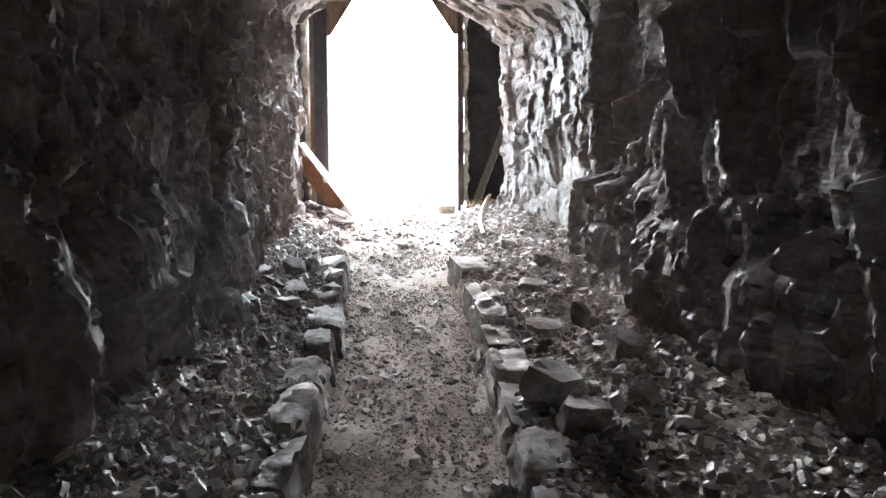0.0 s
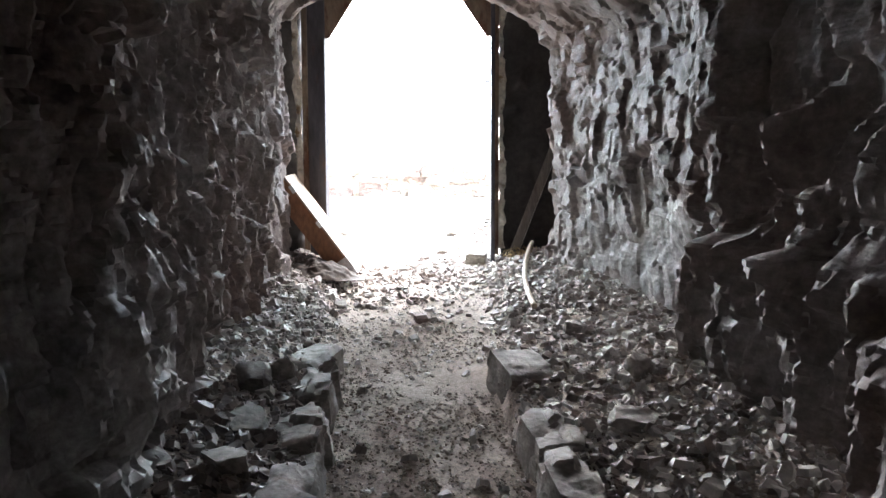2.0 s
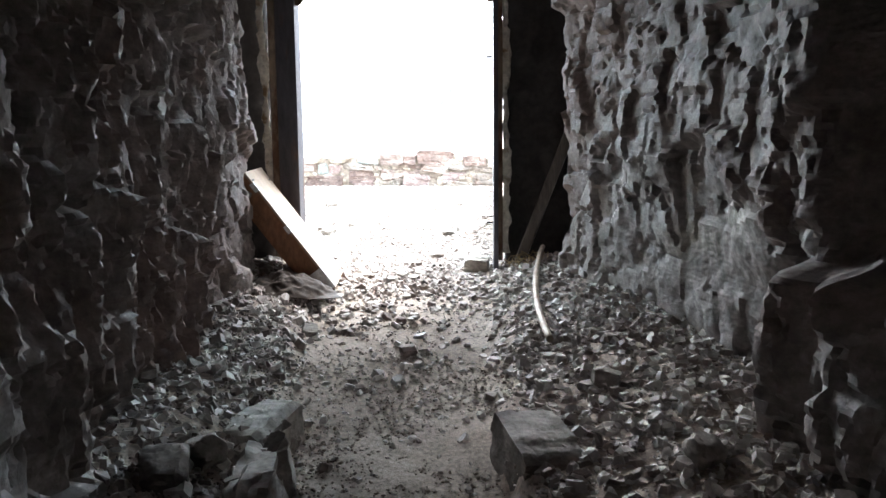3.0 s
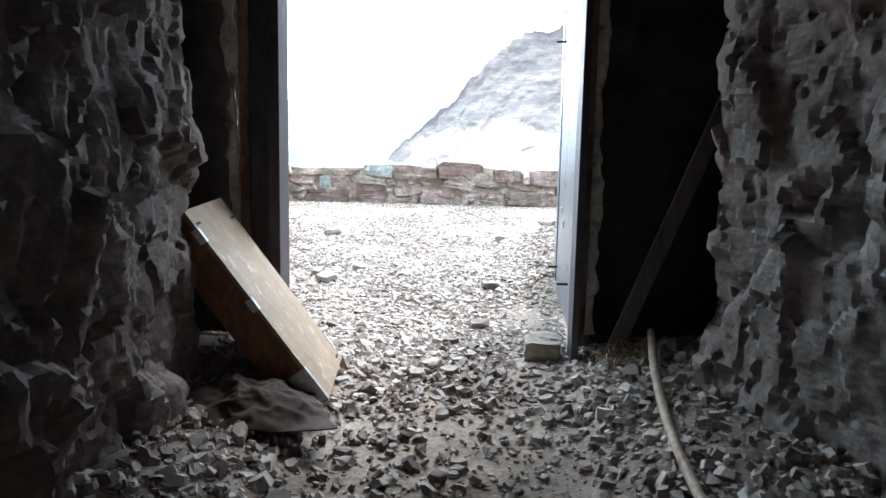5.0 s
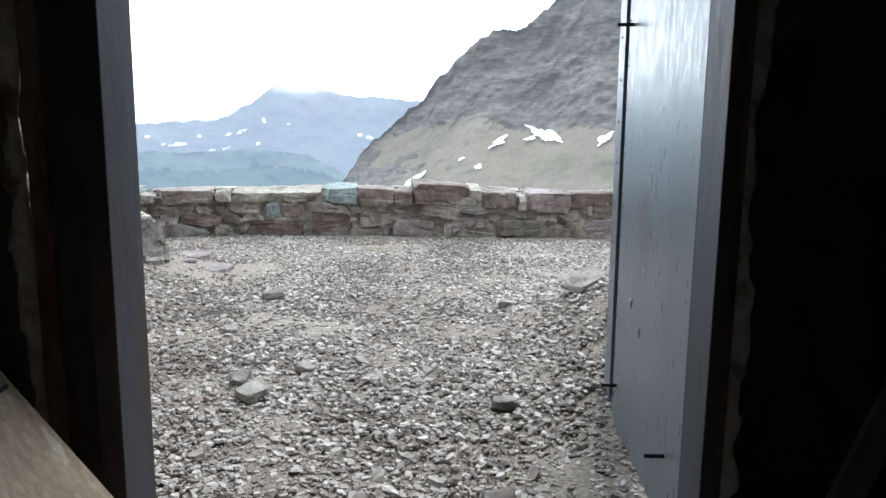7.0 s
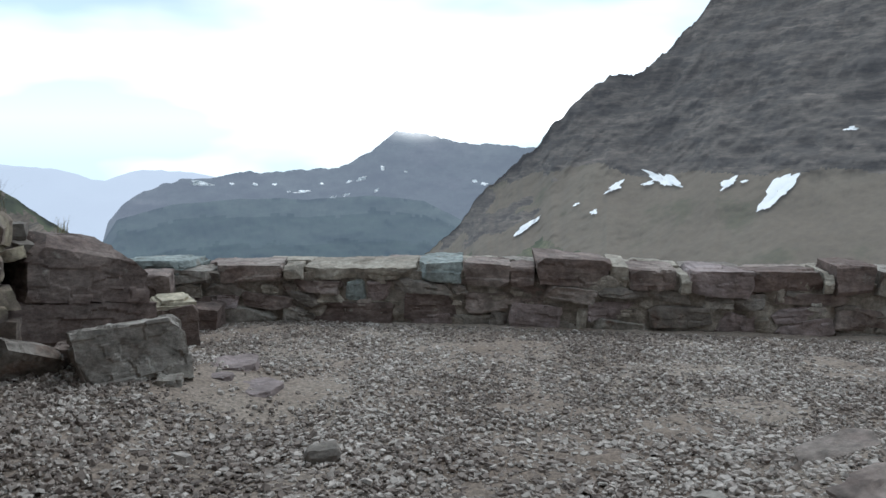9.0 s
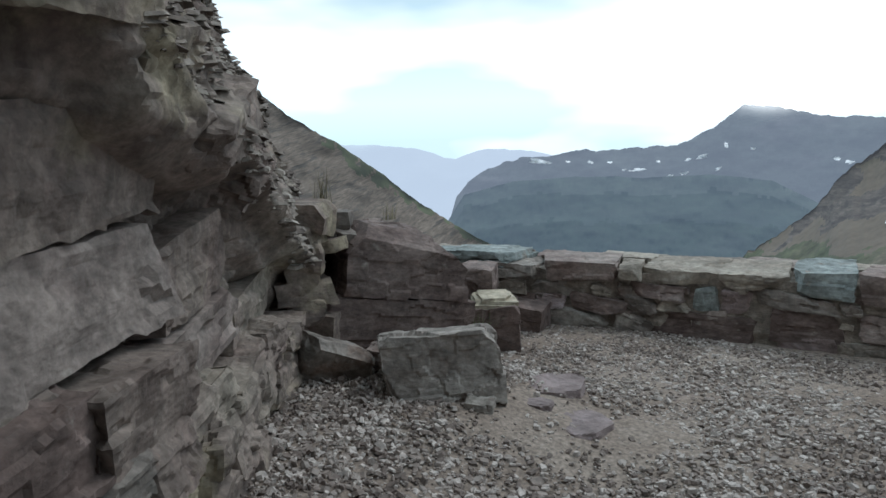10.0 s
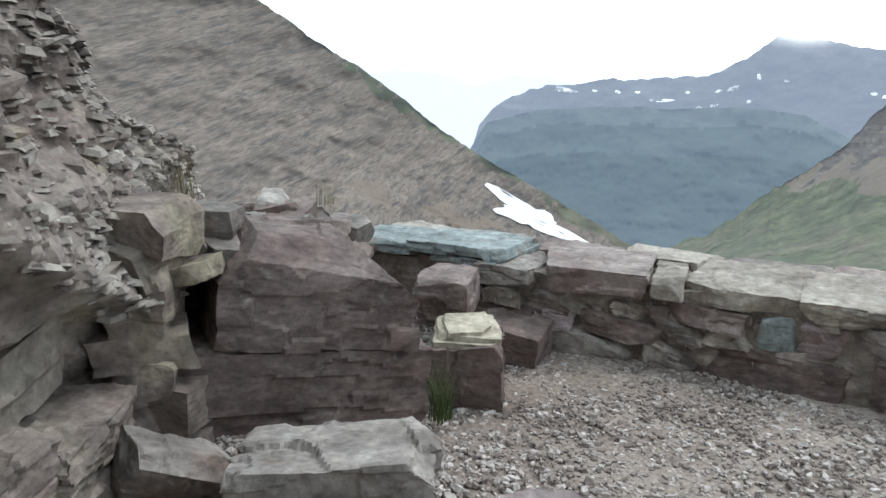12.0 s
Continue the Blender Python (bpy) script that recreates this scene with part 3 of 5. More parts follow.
dark_side = np.where(p[:, 0] > -0.3, (1.0 + 0.4 * smoothstep(3.4, 4.2, p[:, 1])) * smoothstep(6.0, 5.2, p[:, 1]), smoothstep(8.0, 7.0, p[:, 1]) * (0.9 + 0.6 * smoothstep(4.6, 5.4, p[:, 1]))) * smoothstep(2.5, 2.1, p[:, 2])
recess = (p[:, 0] > 0.3) * smoothstep(1.2, 0.85, p[:, 2] + 0.25 * lumps(p, 0.4, 66)) * smoothstep(5.5, 5.8, p[:, 1]) * smoothstep(7.6, 7.2, p[:, 1])
upright = np.clip(dark_side, 0, 1)
calm = upright * smoothstep(1.0, 1.4, p[:, 2]) * smoothstep(6.2, 5.4, p[:, 1]) * (p[:, 0] > 0)
d = blocks(pr, (0.6, 0.46, 0.5), 0.045, 0.10, 0.014, 26, saw=(0.14 + 0.16 * calm) * dark_side) * (1 - 0.6 * recess)
d = soften(d.reshape(U, V), 1).ravel()
d = d + (1 - 0.6 * calm) * (1 - 0.5 * recess) * blocks(pr, (0.3, 0.21, 0.26), 0.016, 0.13, 0.016, 33, saw=0.13 * dark_side)
d = d + upright * (1 - 0.6 * calm) * blocks(pr, (0.16, 0.11, 0.13), 0.008, 0.14, 0.012, 41, saw=0.10 * dark_side)
d = d + (1 - 0.8 * upright) * (1 - 0.5 * recess) * blocks(pr, (0.24, 0.17, 0.1), 0.010, 0.09, 0.014, 47) + (0.45 + 0.55 * upright) * blocks(pr, (0.075, 0.05, 0.05), 0.005, 0.14, 0.005, 49) + 0.002 * rough(p, 0.05, 3, 2)
wave = lumps(p, 0.23, 64)
d -= 0.17 * recess * smoothstep(7.5, 5.7, p[:, 1])
# the foot of the right wall stands out as a buttress, with a smooth recess beyond it
d += 0.10 * (p[:, 0] > 0.3) * smoothstep(0.98, 0.7, p[:, 2] + 0.16 * wave) * smoothstep(2.4, 2.8, p[:, 1]) * smoothstep(4.4, 4.2, p[:, 1])
d += 0.09 * (p[:, 0] < -0.6) * smoothstep(1.15, 0.8, p[:, 2] + 0.14 * wave) * smoothstep(5.3, 5.15, p[:, 1]) * smoothstep(2.0, 2.6, p[:, 1])
d += 0.16 * (p[:, 0] > 0.3) * smoothstep(0.98, 0.9, p[:, 2] + 0.06 * wave) * smoothstep(5.62, 5.5, p[:, 1]) * smoothstep(4.2, 5.2, p[:, 1])
d -= 0.12 * (p[:, 0] > 0.3) * smoothstep(0.95, 1.1, p[:, 2]) * smoothstep(3.95, 4.2, p[:, 1]) * smoothstep(5.6, 5.3, p[:, 1])
d *= np.where((p[:, 0] > 0.3) & (p[:, 1] > 5.7) & (p[:, 1] < 7.3) & (p[:, 2] < 0.95), 0.85, 1.0)
d *= 1 - 0.1 * (p[:, 0] > 0.1) * smoothstep(7.5, 7.9, p[:, 1])
p = p + nrm * np.clip(d, -0.34, 0.22)[:, None]
tunnel = tagged(new("wall_tunnel", mesh_from("wall_tunnel", p, grid_faces(U, V), M_TUNNEL, crisp=24)), "dark fractured rock walls and roof of a hewn tunnel", "rock wall", kind="structure")
# plain closing face far behind
part("wall_tunnel_end", box_bm(-2.0, 2.0, -4.7, -4.4, -0.3, 3.2, 0), M_TUNNEL)
tagged(bpy.data.objects["wall_tunnel_end"], "dark rock closing the tunnel", "rock wall", kind="structure")


# ---------------------------------------------------------------- the portal wall and its cliff
def face_grid(x0, x1, z0, z1, y, step, seed, amp, lean=0.0):
    xs, zs = np.arange(x0, x1 + step / 2, step), np.arange(z0, z1 + step / 2, step)
    A, B = np.meshgrid(xs, zs, indexing="ij")
    q = np.stack([A.ravel(), np.full(A.size, y) + lean * B.ravel(), B.ravel()], 1)
    o = blocks(q, (0.5, 0.5, 0.4), amp, 0.2, amp * 0.4, seed) + blocks(q, (0.16, 0.2, 0.14), amp * 0.4, 0.3, amp * 0.2, seed + 5)
    q[:, 1] += o
    return q, len(xs), len(zs)


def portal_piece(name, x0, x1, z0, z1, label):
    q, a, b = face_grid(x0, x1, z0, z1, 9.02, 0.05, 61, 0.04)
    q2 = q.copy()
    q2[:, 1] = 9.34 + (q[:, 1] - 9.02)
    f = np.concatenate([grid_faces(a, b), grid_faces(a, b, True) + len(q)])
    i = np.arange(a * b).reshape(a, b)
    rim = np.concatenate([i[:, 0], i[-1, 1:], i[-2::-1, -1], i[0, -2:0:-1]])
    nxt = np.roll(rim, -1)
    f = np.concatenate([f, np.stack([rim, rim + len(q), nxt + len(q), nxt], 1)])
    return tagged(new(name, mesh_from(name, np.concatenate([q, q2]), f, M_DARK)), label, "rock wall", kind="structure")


# The recess's darkness is put into the colour of these rock pieces.
portal_piece("wall_portal_1", -2.6, -1.6, -0.2, 2.86, "rock beside the doorway, darkened to keep the recess black")
portal_piece("wall_portal_2", 0.3, 2.0, -0.2, 2.86, "rock beside the doorway, darkened to keep the recess black")
portal_piece("wall_portal_3", -2.6, 2.0, 2.86, 3.6, "rock above the doorway, darkened to keep the recess black")

# ---------------------------------------------------------------- the cliff outside
CL_X = np.array([-1.62, -1.85, -2.15, -2.55, -2.95, -3.3, -3.62, -3.86, -4.3, -4.6])
CL_Y = np.array([9.32, 9.6, 10.05, 10.7, 11.3, 11.78, 12.25, 12.6, 12.95, 13.4])
CL_TOP = np.array([6.5, 6.0, 5.2, 4.2, 3.45, 2.9, 2.35, 1.98, 1.62, 1.42])
cleg = np.hypot(np.diff(CL_X), np.diff(CL_Y))
carc = np.concatenate([[0], np.cumsum(cleg)])
cu = np.arange(0, carc[-1], 0.02)
cx, cy, ctop = (np.interp(cu, carc, q) for q in (CL_X, CL_Y, CL_TOP))
tx, tyv = np.gradient(cx), np.gradient(cy)
nl = np.hypot(tx, tyv)
ox, oy = tyv / nl, -tx / nl                      # outward, towards the terrace


def brow_z(y):
    return np.interp(y, [9.3, 10.2, 10.6, 11.0, 11.35, 11.7, 12.05, 12.4, 13], [2.25, 2.05, 1.98, 1.86, 1.7, 1.5, 1.27, 1.05, 1.0])


def cliff_out(y, z):
    """How far the cliff stands out of its line: a foot ledge, a recess, the brow, then the slope leaning back."""
    b = brow_z(y)
    ledge = 0.16 * smoothstep(0.06, -0.06, z - (1.0 - 0.26 * (y - 11.3) + 0.04 * np.sin(y * 7)))
    lip = smoothstep(-0.16, -0.03, z - b + 0.04 * np.sin(y * 9.0)) * smoothstep(12.55, 12.2, y)
    under = -0.15 + ledge + 0.21 * lip + 0.10 * smoothstep(12.2, 12.55, y)
    return np.where(z < b, under, 0.06 - 0.36 * (z - b))


rows = 190
foot = ground_z(cx, cy) - 0.15
top = np.maximum(ctop, brow_z(cy) + 0.1)
CUi = len(cu)
kk = np.linspace(0, 1, rows)
# finer below, where it is seen closest
Hh = foot[:, None] + (np.minimum(top, 2.3) - foot)[:, None] * np.clip(kk / 0.72, 0, 1) + (top - np.minimum(top, 2.3))[:, None] * np.clip((kk - 0.72) / 0.28, 0, 1)
Yy = np.broadcast_to(cy[:, None], Hh.shape)
Xx = np.broadcast_to(cx[:, None], Hh.shape)
P0 = np.stack([Xx, Yy, Hh], -1).reshape(-1, 3)
dip = np.array(Euler((0.10, 0.16, 0.0)).to_matrix())
P1 = P0 @ dip.T
high = smoothstep(-0.05, 0.05, P0[:, 2] - brow_z(P0[:, 1]))


def planar(size, step, tilt, seed):
    c, r = blocks(P1, size, 0, 0, 0, seed, centres=True)
    w = c @ dip
    return cliff_out(w[:, 1], w[:, 2]) + (r[:, 0] - 0.5) * 2 * step + ((P1 - c) * (r[:, 1:] - 0.5)).sum(1) * 2 * tilt


big = planar((0.62, 0.62, 0.36), 0.035, 0.10, 71) 
mid_ = planar((0.3, 0.3, 0.15), 0.024, 0.2, 74)
free = cliff_out(P0[:, 1], P0[:, 2])
Bb = np.where(high > 0.5, 0.2 * mid_ + 0.8 * free + 0.045 * rough(P0, (0.3, 0.3, 0.16), 19, 5, 0.6), 0.72 * big + 0.28 * mid_)
Bb = soften(Bb.reshape(CUi, rows), 6).ravel() - 0.07 * smoothstep(-0.13, -0.24, P0[:, 2] - brow_z(P0[:, 1])) + blocks(P1, (0.3, 0.3, 0.15), 0, 0, 0.014, 74)
Bb = Bb + blocks(P1, (0.12, 0.12, 0.05), 0.006 - 0.002 * high, 0.16, 0.005, 78) + 0.005 * rough(P0, 0.07, 8, 3, 0.55)
side = np.stack([np.repeat(ox, rows), np.repeat(oy, rows), np.zeros(len(P0))], 1)
face = (P0 + side * Bb[:, None]).reshape(CUi, rows, 3)
back = []
for k in np.linspace(0.03, 1.5, 22):
    row = face[:, -1].copy()
    row[:, 0] -= ox * 3.0 * k
    row[:, 1] -= oy * 3.0 * k
    row[:, 2] += -0.25 * k + 0.05 * rough(row, 0.35, 15, 4, 0.6)
    back.append(row)
Cp = np.concatenate([face, np.stack(back, 1)], 1)
CVi = Cp.shape[1]
cliff = tagged(new("wall_cliff", mesh_from("wall_cliff", Cp.reshape(-1, 3), grid_faces(CUi, CVi, True), M_CLIFF, crisp=30)), "grey-brown fractured cliff with an overhanging brow", "cliff", kind="structure")

# the plates and blocks into which its face has broken: broad plates under the brow, a ledge of paler blocks at the foot
rk = random.Random(58)
z_course, kind = 0.2, 0
while z_course < 2.1:
    upper = z_course > 0.95
    tall = rk.uniform(0.2, 0.42) if upper else rk.uniform(0.14, 0.3)
    u = rk.uniform(0.1, 0.4)
    while u < carc[-1] - 0.6:
        wide = rk.uniform(0.35, 1.0) if upper else rk.uniform(0.18, 0.55)
        um = u + wide / 2
        bx, by, hx, hy = (float(np.interp(um, cu, q)) for q in (cx, cy, ox, oy))
        high_ = tall * rk.uniform(0.8, 1.0)
        zm = z_course + tall / 2 + rk.uniform(-0.03, 0.03) - 0.07 * (by - 11)
        u += wide
        if zm + high_ * 0.5 > brow_z(by) + 0.03 or zm + high_ / 2 < ground_z(bx, by) or by > 12.5:
            continue
        kind += 1
        low = zm < 1.0 - 0.26 * (by - 11.3)
        front = -0.115 + 0.12 * low + rk.uniform(-0.014, 0.014)
        v, f = hewn_arrays((wide + 0.01, 0.34, high_ + 0.02), 34, 2000 + kind, skew=0.16 if upper else 0.24, chips_=5, chip=0.14, ledge=0.012 if upper else 0.02, lay=0.25)
        ob = new("rock_block", mesh_from("rock_block", v, f, rk.choice((M_CLIFF, M_CLIFF, M_CLIFF, M_BLOCK) if upper else (M_CLIFF, M_CLIFF, M_GREY)), crisp=22))
        ob.parent = cliff
        ob.matrix_basis = pose(bx + hx * (front - 0.17), by + hy * (front - 0.17), zm, rk.uniform(-4, 4), 4 + rk.uniform(-5, 5), math.degrees(math.atan2(-hx, hy)) + rk.uniform(-4, 4))
    z_course += tall
# slabs that overhang along the brow
u = 0.3
while u < carc[-1] - 2.2:
    wide = rk.uniform(0.3, 0.65)
    bx, by, hx, hy = (float(np.interp(u + wide / 2, cu, q)) for q in (cx, cy, ox, oy))
    fall = math.degrees(math.atan2(float(brow_z(by - 0.2) - brow_z(by + 0.2)), 0.48))
    kind += 1
    v, f = hewn_arrays((wide + 0.03, 0.4, rk.uniform(0.13, 0.19)), 34, 2000 + kind, skew=0.24, chips_=8, chip=0.26, ledge=0.014, lay=0.2)
    ob = new("rock_block", mesh_from("rock_block", v, f, M_CLIFF, crisp=22))
    ob.parent = cliff
    front = 0.07 + rk.uniform(-0.025, 0.025) - 0.2
    ob.matrix_basis = pose(bx + hx * front, by + hy * front, float(brow_z(by)) + 0.1, rk.uniform(-26, -14), fall * 0.6 + rk.uniform(-5, 5), math.degrees(math.atan2(-hx, hy)) + rk.uniform(-5, 5))
    u += wide
# thin flakes that lie bedded on the slope above the brow
for i in range(280):
    um = rk.uniform(0.2, carc[-1] - 0.5)
    bx, by, hx, hy, bt = (float(np.interp(um, cu, q)) for q in (cx, cy, ox, oy, ctop))
    b = float(brow_z(by))
    zm = b + (min(bt, b + 2.2) - b) * rk.random() ** 1.3 + 0.02
    wide = 0.07 + 0.17 * rk.random() ** 2
    v, f = hewn_arrays((wide, wide * rk.uniform(0.5, 0.8), rk.uniform(0.016, 0.045)), 8, 2300 + i, skew=0.3, chips_=7, chip=0.35, ledge=0.003)
    ob = new("rock_flake", mesh_from("rock_flake", v, f, rk.choice((M_CLIFF, M_CLIFF, M_GREY)), crisp=24))
    ob.parent = cliff
    front = 0.03 - 0.36 * (zm - b) - 0.15 * wide
    ob.matrix_basis = pose(bx + hx * front, by + hy * front, zm, rk.uniform(-22, 2), rk.uniform(0, 14), math.degrees(math.atan2(-hx, hy)) + rk.uniform(-25, 25))

# cliff on the other side of the door, out of view, closes the place
part("wall_cliff_right", box_bm(1.9, 7.0, 8.2, 9.7, -0.3, 7.0, 0.2, 3), M_CLIFF)
tagged(bpy.data.objects["wall_cliff_right"], "grey-brown cliff beside the tunnel mouth", "cliff", kind="structure")
part("wall_cliff_above", box_bm(-4.5, 7.0, 8.2, 9.5, 3.0, 9.0, 0.2, 3), M_CLIFF)
tagged(bpy.data.objects["wall_cliff_above"], "grey-brown cliff above the tunnel mouth", "cliff", kind="structure")


# ---------------------------------------------------------------- mountains
EYE0 = np.array((-1.0, 10.0, 1.7))


def mountain(name, az, el, foot_el, dist, dist_foot, materials, label, relief, seed, rows=70, cols=260, jag=0.25, bend=0.8, bands=None, gully=0.5, scree_el=None):
    """A far slope: the ridge runs through the bearings az at the heights el (degrees), its foot lies nearer and lower.
    Returns a function that gives the place on the slope at a bearing and height."""
    def ridge(a):
        return np.interp(a, az, el) + jag * rough(np.stack([a, a * 0, a * 0], 1), 3.0, seed, 6, 0.6) + 0.45 * jag * rough(np.stack([a, a * 0, a * 0], 1), 0.7, seed + 50, 4, 0.7)

    def place(a, e, w, lift=0.0):
        d = dist + (dist_foot - dist) * np.clip(w, 0, 1) + np.where(w < 0, -w * dist * 0.6, 0)
        ar = np.radians(a)
        way = np.stack([np.sin(ar), np.cos(ar), np.tan(np.radians(e))], -1)
        q = EYE0 + way * d[:, None]
        s = relief * 6
        push = relief * (rough(q, (s, s, s * 0.45), seed + 3, 6, 0.6) + gully * np.abs(rough(q, (s * 0.5, s * 0.5, s * 2.5), seed + 8, 5, 0.6)))
        if scree_el is not None:  # loose scree lies smoother than the cliffs above it
            push = push * (0.35 + 0.65 * smoothstep(scree_el - 1.2, scree_el + 1.0, e))
        return q + way * ((push * np.where(w < 0, 0, 1)) - lift)[:, None]

    a = np.linspace(az[0], az[-1], cols)
    e = ridge(a)
    w = np.linspace(-0.25, 1, rows)
    A, W = np.meshgrid(a, w, indexing="ij")
    E = e[:, None] + (foot_el - e[:, None]) * np.clip(W, 0, 1) ** bend + np.where(W < 0, W * 12, 0)
    q = place(A.ravel(), E.ravel(), W.ravel())
    me = mesh_from(name, q, grid_faces(cols, rows, True), materials[0])
    for m in materials[1:]:
        me.materials.append(m)
    if bands:
        jit = rough(q, relief * 5, seed + 20, 4, 0.6).reshape(A.shape)
        me.polygons.foreach_set("material_index", bands(A, E, W, jit)[:-1, :-1].astype(np.int32).ravel())
    tagged(new(name, me), label, "mountain", kind="structure")

    def at(a1, e1, lift):
        r = ridge(a1)
        return place(a1, e1, np.clip((e1 - r) / (foot_el - r), 0, 1) ** (1 / bend), lift)
    return at


def snow(at, bearing, height, long, wide, turn, seed, lift):
    """A ragged patch of old snow lying on a far slope; sizes in degrees."""
    n, k = 40, 7
    t = np.linspace(0, 2 * math.pi, n, endpoint=False)
    c = np.stack([np.cos(t), np.sin(t), t * 0], 1)
    r = 1 + 0.55 * rough(c + seed, 0.8, seed, 4, 0.65)
    rr = np.linspace(0.02, 1, k)
    u, v = (r * np.cos(t))[:, None] * rr * long / 2, (r * np.sin(t))[:, None] * rr * wide / 2
    tr_ = radians(turn)
    a, e = bearing + u * math.cos(tr_) - v * math.sin(tr_), height + u * math.sin(tr_) + v * math.cos(tr_)
    q = at(a.ravel(), e.ravel(), lift)
    i = np.arange(n * k).reshape(n, k)
    nx = np.roll(i, -1, 0)
    f = np.stack([i[:, :-1], nx[:, :-1], nx[:, 1:], i[:, 1:]], -1).reshape(-1, 4)
    tagged(new("snow_patch", mesh_from("snow_patch", q, f[:, ::-1], M_SNOW)), "white patch of old snow on a far slope", "snow", "snow patches")


def right_bands(A, E, W, j):
    scree = E < -1.6 + 1.1 * j + 0.03 * np.abs(A - 10)
    scree = scree & ((A > -3 + 4 * j) | (E < -6.0 + 2.5 * j))
    meadow = (E < -7.4 + 2.2 * j - 0.12 * (A + 7)) & (A < 3) & (E < -4.5)
    return np.where(meadow, 2, np.where(scree, 1, 0))


def left_bands(A, E, W, j):
    return np.where(W < 0.005 * np.clip(A + 37 + 6 * j, 0, 12) + 0.03 * j - 0.01, 1, np.where((W > 0.30 + 0.12 * j) & (A > -42 + 6 * j), 2, 0))


# Haze sits in the slopes' materials as emission, most in the farthest range.
mountain("backdrop_far_range", [-60, -44, -39.4, -36, -33.3, -30.7, -27, -20, -10], [1, 0.3, -0.1, -0.5, -1.3, -0.7, -0.9, -2.5, -3], -9, 4600, 4200, [M_MT_FAR], "mountain range with pale blue haze mixed in, fading into cloud", 60, 101, 40, 120, 0.1)
plateau = mountain("backdrop_plateau", [-34.2, -33.6, -33.1, -31.5, -28, -24, -20.7, -16.6, -13.8, -12, -10, -6, -1, 6], [-8, -6, -4.3, -2.7, -1.3, -1.1, -1.0, -0.7, 0.6, 2.1, 1.8, 1.1, 0.6, 0.3], -11, 4000, 3750, [M_MT_MID], "plateau mountain with blue haze mixed in, its peak in cloud", 70, 103, 90, 300, 0.12)
# Three steps of forest colour and haze emission grade the slope towards the plateau.
mountain("backdrop_forest_slope", [-34.4, -33.8, -32.5, -29, -24, -19, -14, -10, -7, -4], [-9, -6.2, -4.2, -3.3, -2.9, -3.1, -2.9, -3.3, -4.9, -8], -17, 3150, 1900, [M_FOREST, M_UPPER_FOREST, M_BENCH], "dark forested slope with blue haze mixed in, below the plateau", 28, 107, 110, 340, 0.04, bands=lambda A, E, W, j: np.where(W < 0.05 + 0.015 * j, 2, np.where(W < 0.17 + 0.03 * j, 1, 0)))
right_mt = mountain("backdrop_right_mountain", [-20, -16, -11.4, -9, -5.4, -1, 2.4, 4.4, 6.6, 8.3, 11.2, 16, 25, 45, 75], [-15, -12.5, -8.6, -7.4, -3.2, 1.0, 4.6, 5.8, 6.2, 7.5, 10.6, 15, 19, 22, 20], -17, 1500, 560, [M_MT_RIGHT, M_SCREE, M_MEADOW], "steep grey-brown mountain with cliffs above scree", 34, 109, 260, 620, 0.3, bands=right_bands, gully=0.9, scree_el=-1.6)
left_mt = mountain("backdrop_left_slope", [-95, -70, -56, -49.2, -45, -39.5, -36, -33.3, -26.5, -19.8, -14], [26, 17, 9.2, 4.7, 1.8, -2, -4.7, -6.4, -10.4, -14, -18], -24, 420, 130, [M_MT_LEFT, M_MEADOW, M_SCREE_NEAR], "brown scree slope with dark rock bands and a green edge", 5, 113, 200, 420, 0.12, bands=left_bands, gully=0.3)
for i, (a, e, l_, w_, t_) in enumerate(((8.4, -2.0, 2.1, 0.8, -25), (4.8, -2.5, 1.5, 0.45, 30), (12.8, -2.2, 1.2, 0.5, 40), (16.1, -2.8, 2.9, 1.0, 48), (-1.7, -5.4, 2.3, 0.5, 38), (20.5, 1.5, 0.9, 0.3, 5), (3.2, -4.4, 0.6, 0.35, 20), (1.9, -3.8, 0.5, 0.2, 20), (7.2, -2.2, 0.7, 0.2, 15), (13.8, -2.1, 0.5, 0.2, 10))):
    snow(right_mt, a, e, l_, w_, t_, 900 + i, 9)
for i, (a, e, l_, w_, t_) in enumerate(((-26.7, -1.85, 1.6, 0.28, -4), (-24.5, -1.9, 0.4, 0.15, 0), (-22.8, -2.0, 0.5, 0.25, 0), (-21.3, -2.0, 0.3, 0.15, 0), (-19.2, -2.6, 1.1, 0.2, 4), (-17.0, -3.1, 0.5, 0.2, 10), (-16.0, -2.9, 0.5, 0.22, 15), (-14.7, -1.7, 0.8, 0.35, 15),
                                        (-15.7, -1.9, 0.4, 0.18, 20), (-13.1, -0.9, 0.25, 0.4, 10), (-13.6, -2.6, 0.4, 0.2, 30), (-11.3, -1.2, 0.25, 0.2, 0), (-6.0, -2.0, 0.5, 0.3, -10), (-5.2, -2.2, 0.4, 0.2, -10), (-17.8, -2.0, 0.3, 0.12, 0), (-20.3, -2.6, 0.3, 0.12, 0))):
    snow(plateau, a, e, l_, w_, t_, 930 + i, 60)
snow(left_mt, -28.9, -11.5, 6.6, 1.5, -24, 960, 2.0)


# ---------------------------------------------------------------- door frame and steel door


def leaning(bm, k):
    """The old frame leans: x shifts by k for each metre of height."""
    for v in bm.verts:
        v.co.x += k * (v.co.z - 0.6)
    return bm


door_frame = empty("door_1", pose(0, 0, 0))
tagged(door_frame, "dark weathered steel door frame set in the rock portal", "door frame", kind="structure")
part("jamb", leaning(box_bm(-1.53, -1.42, 8.86, 8.90, 0.1, 2.78, 0.004), 0.022), M_FRAME, door_frame, "dark steel side panel")
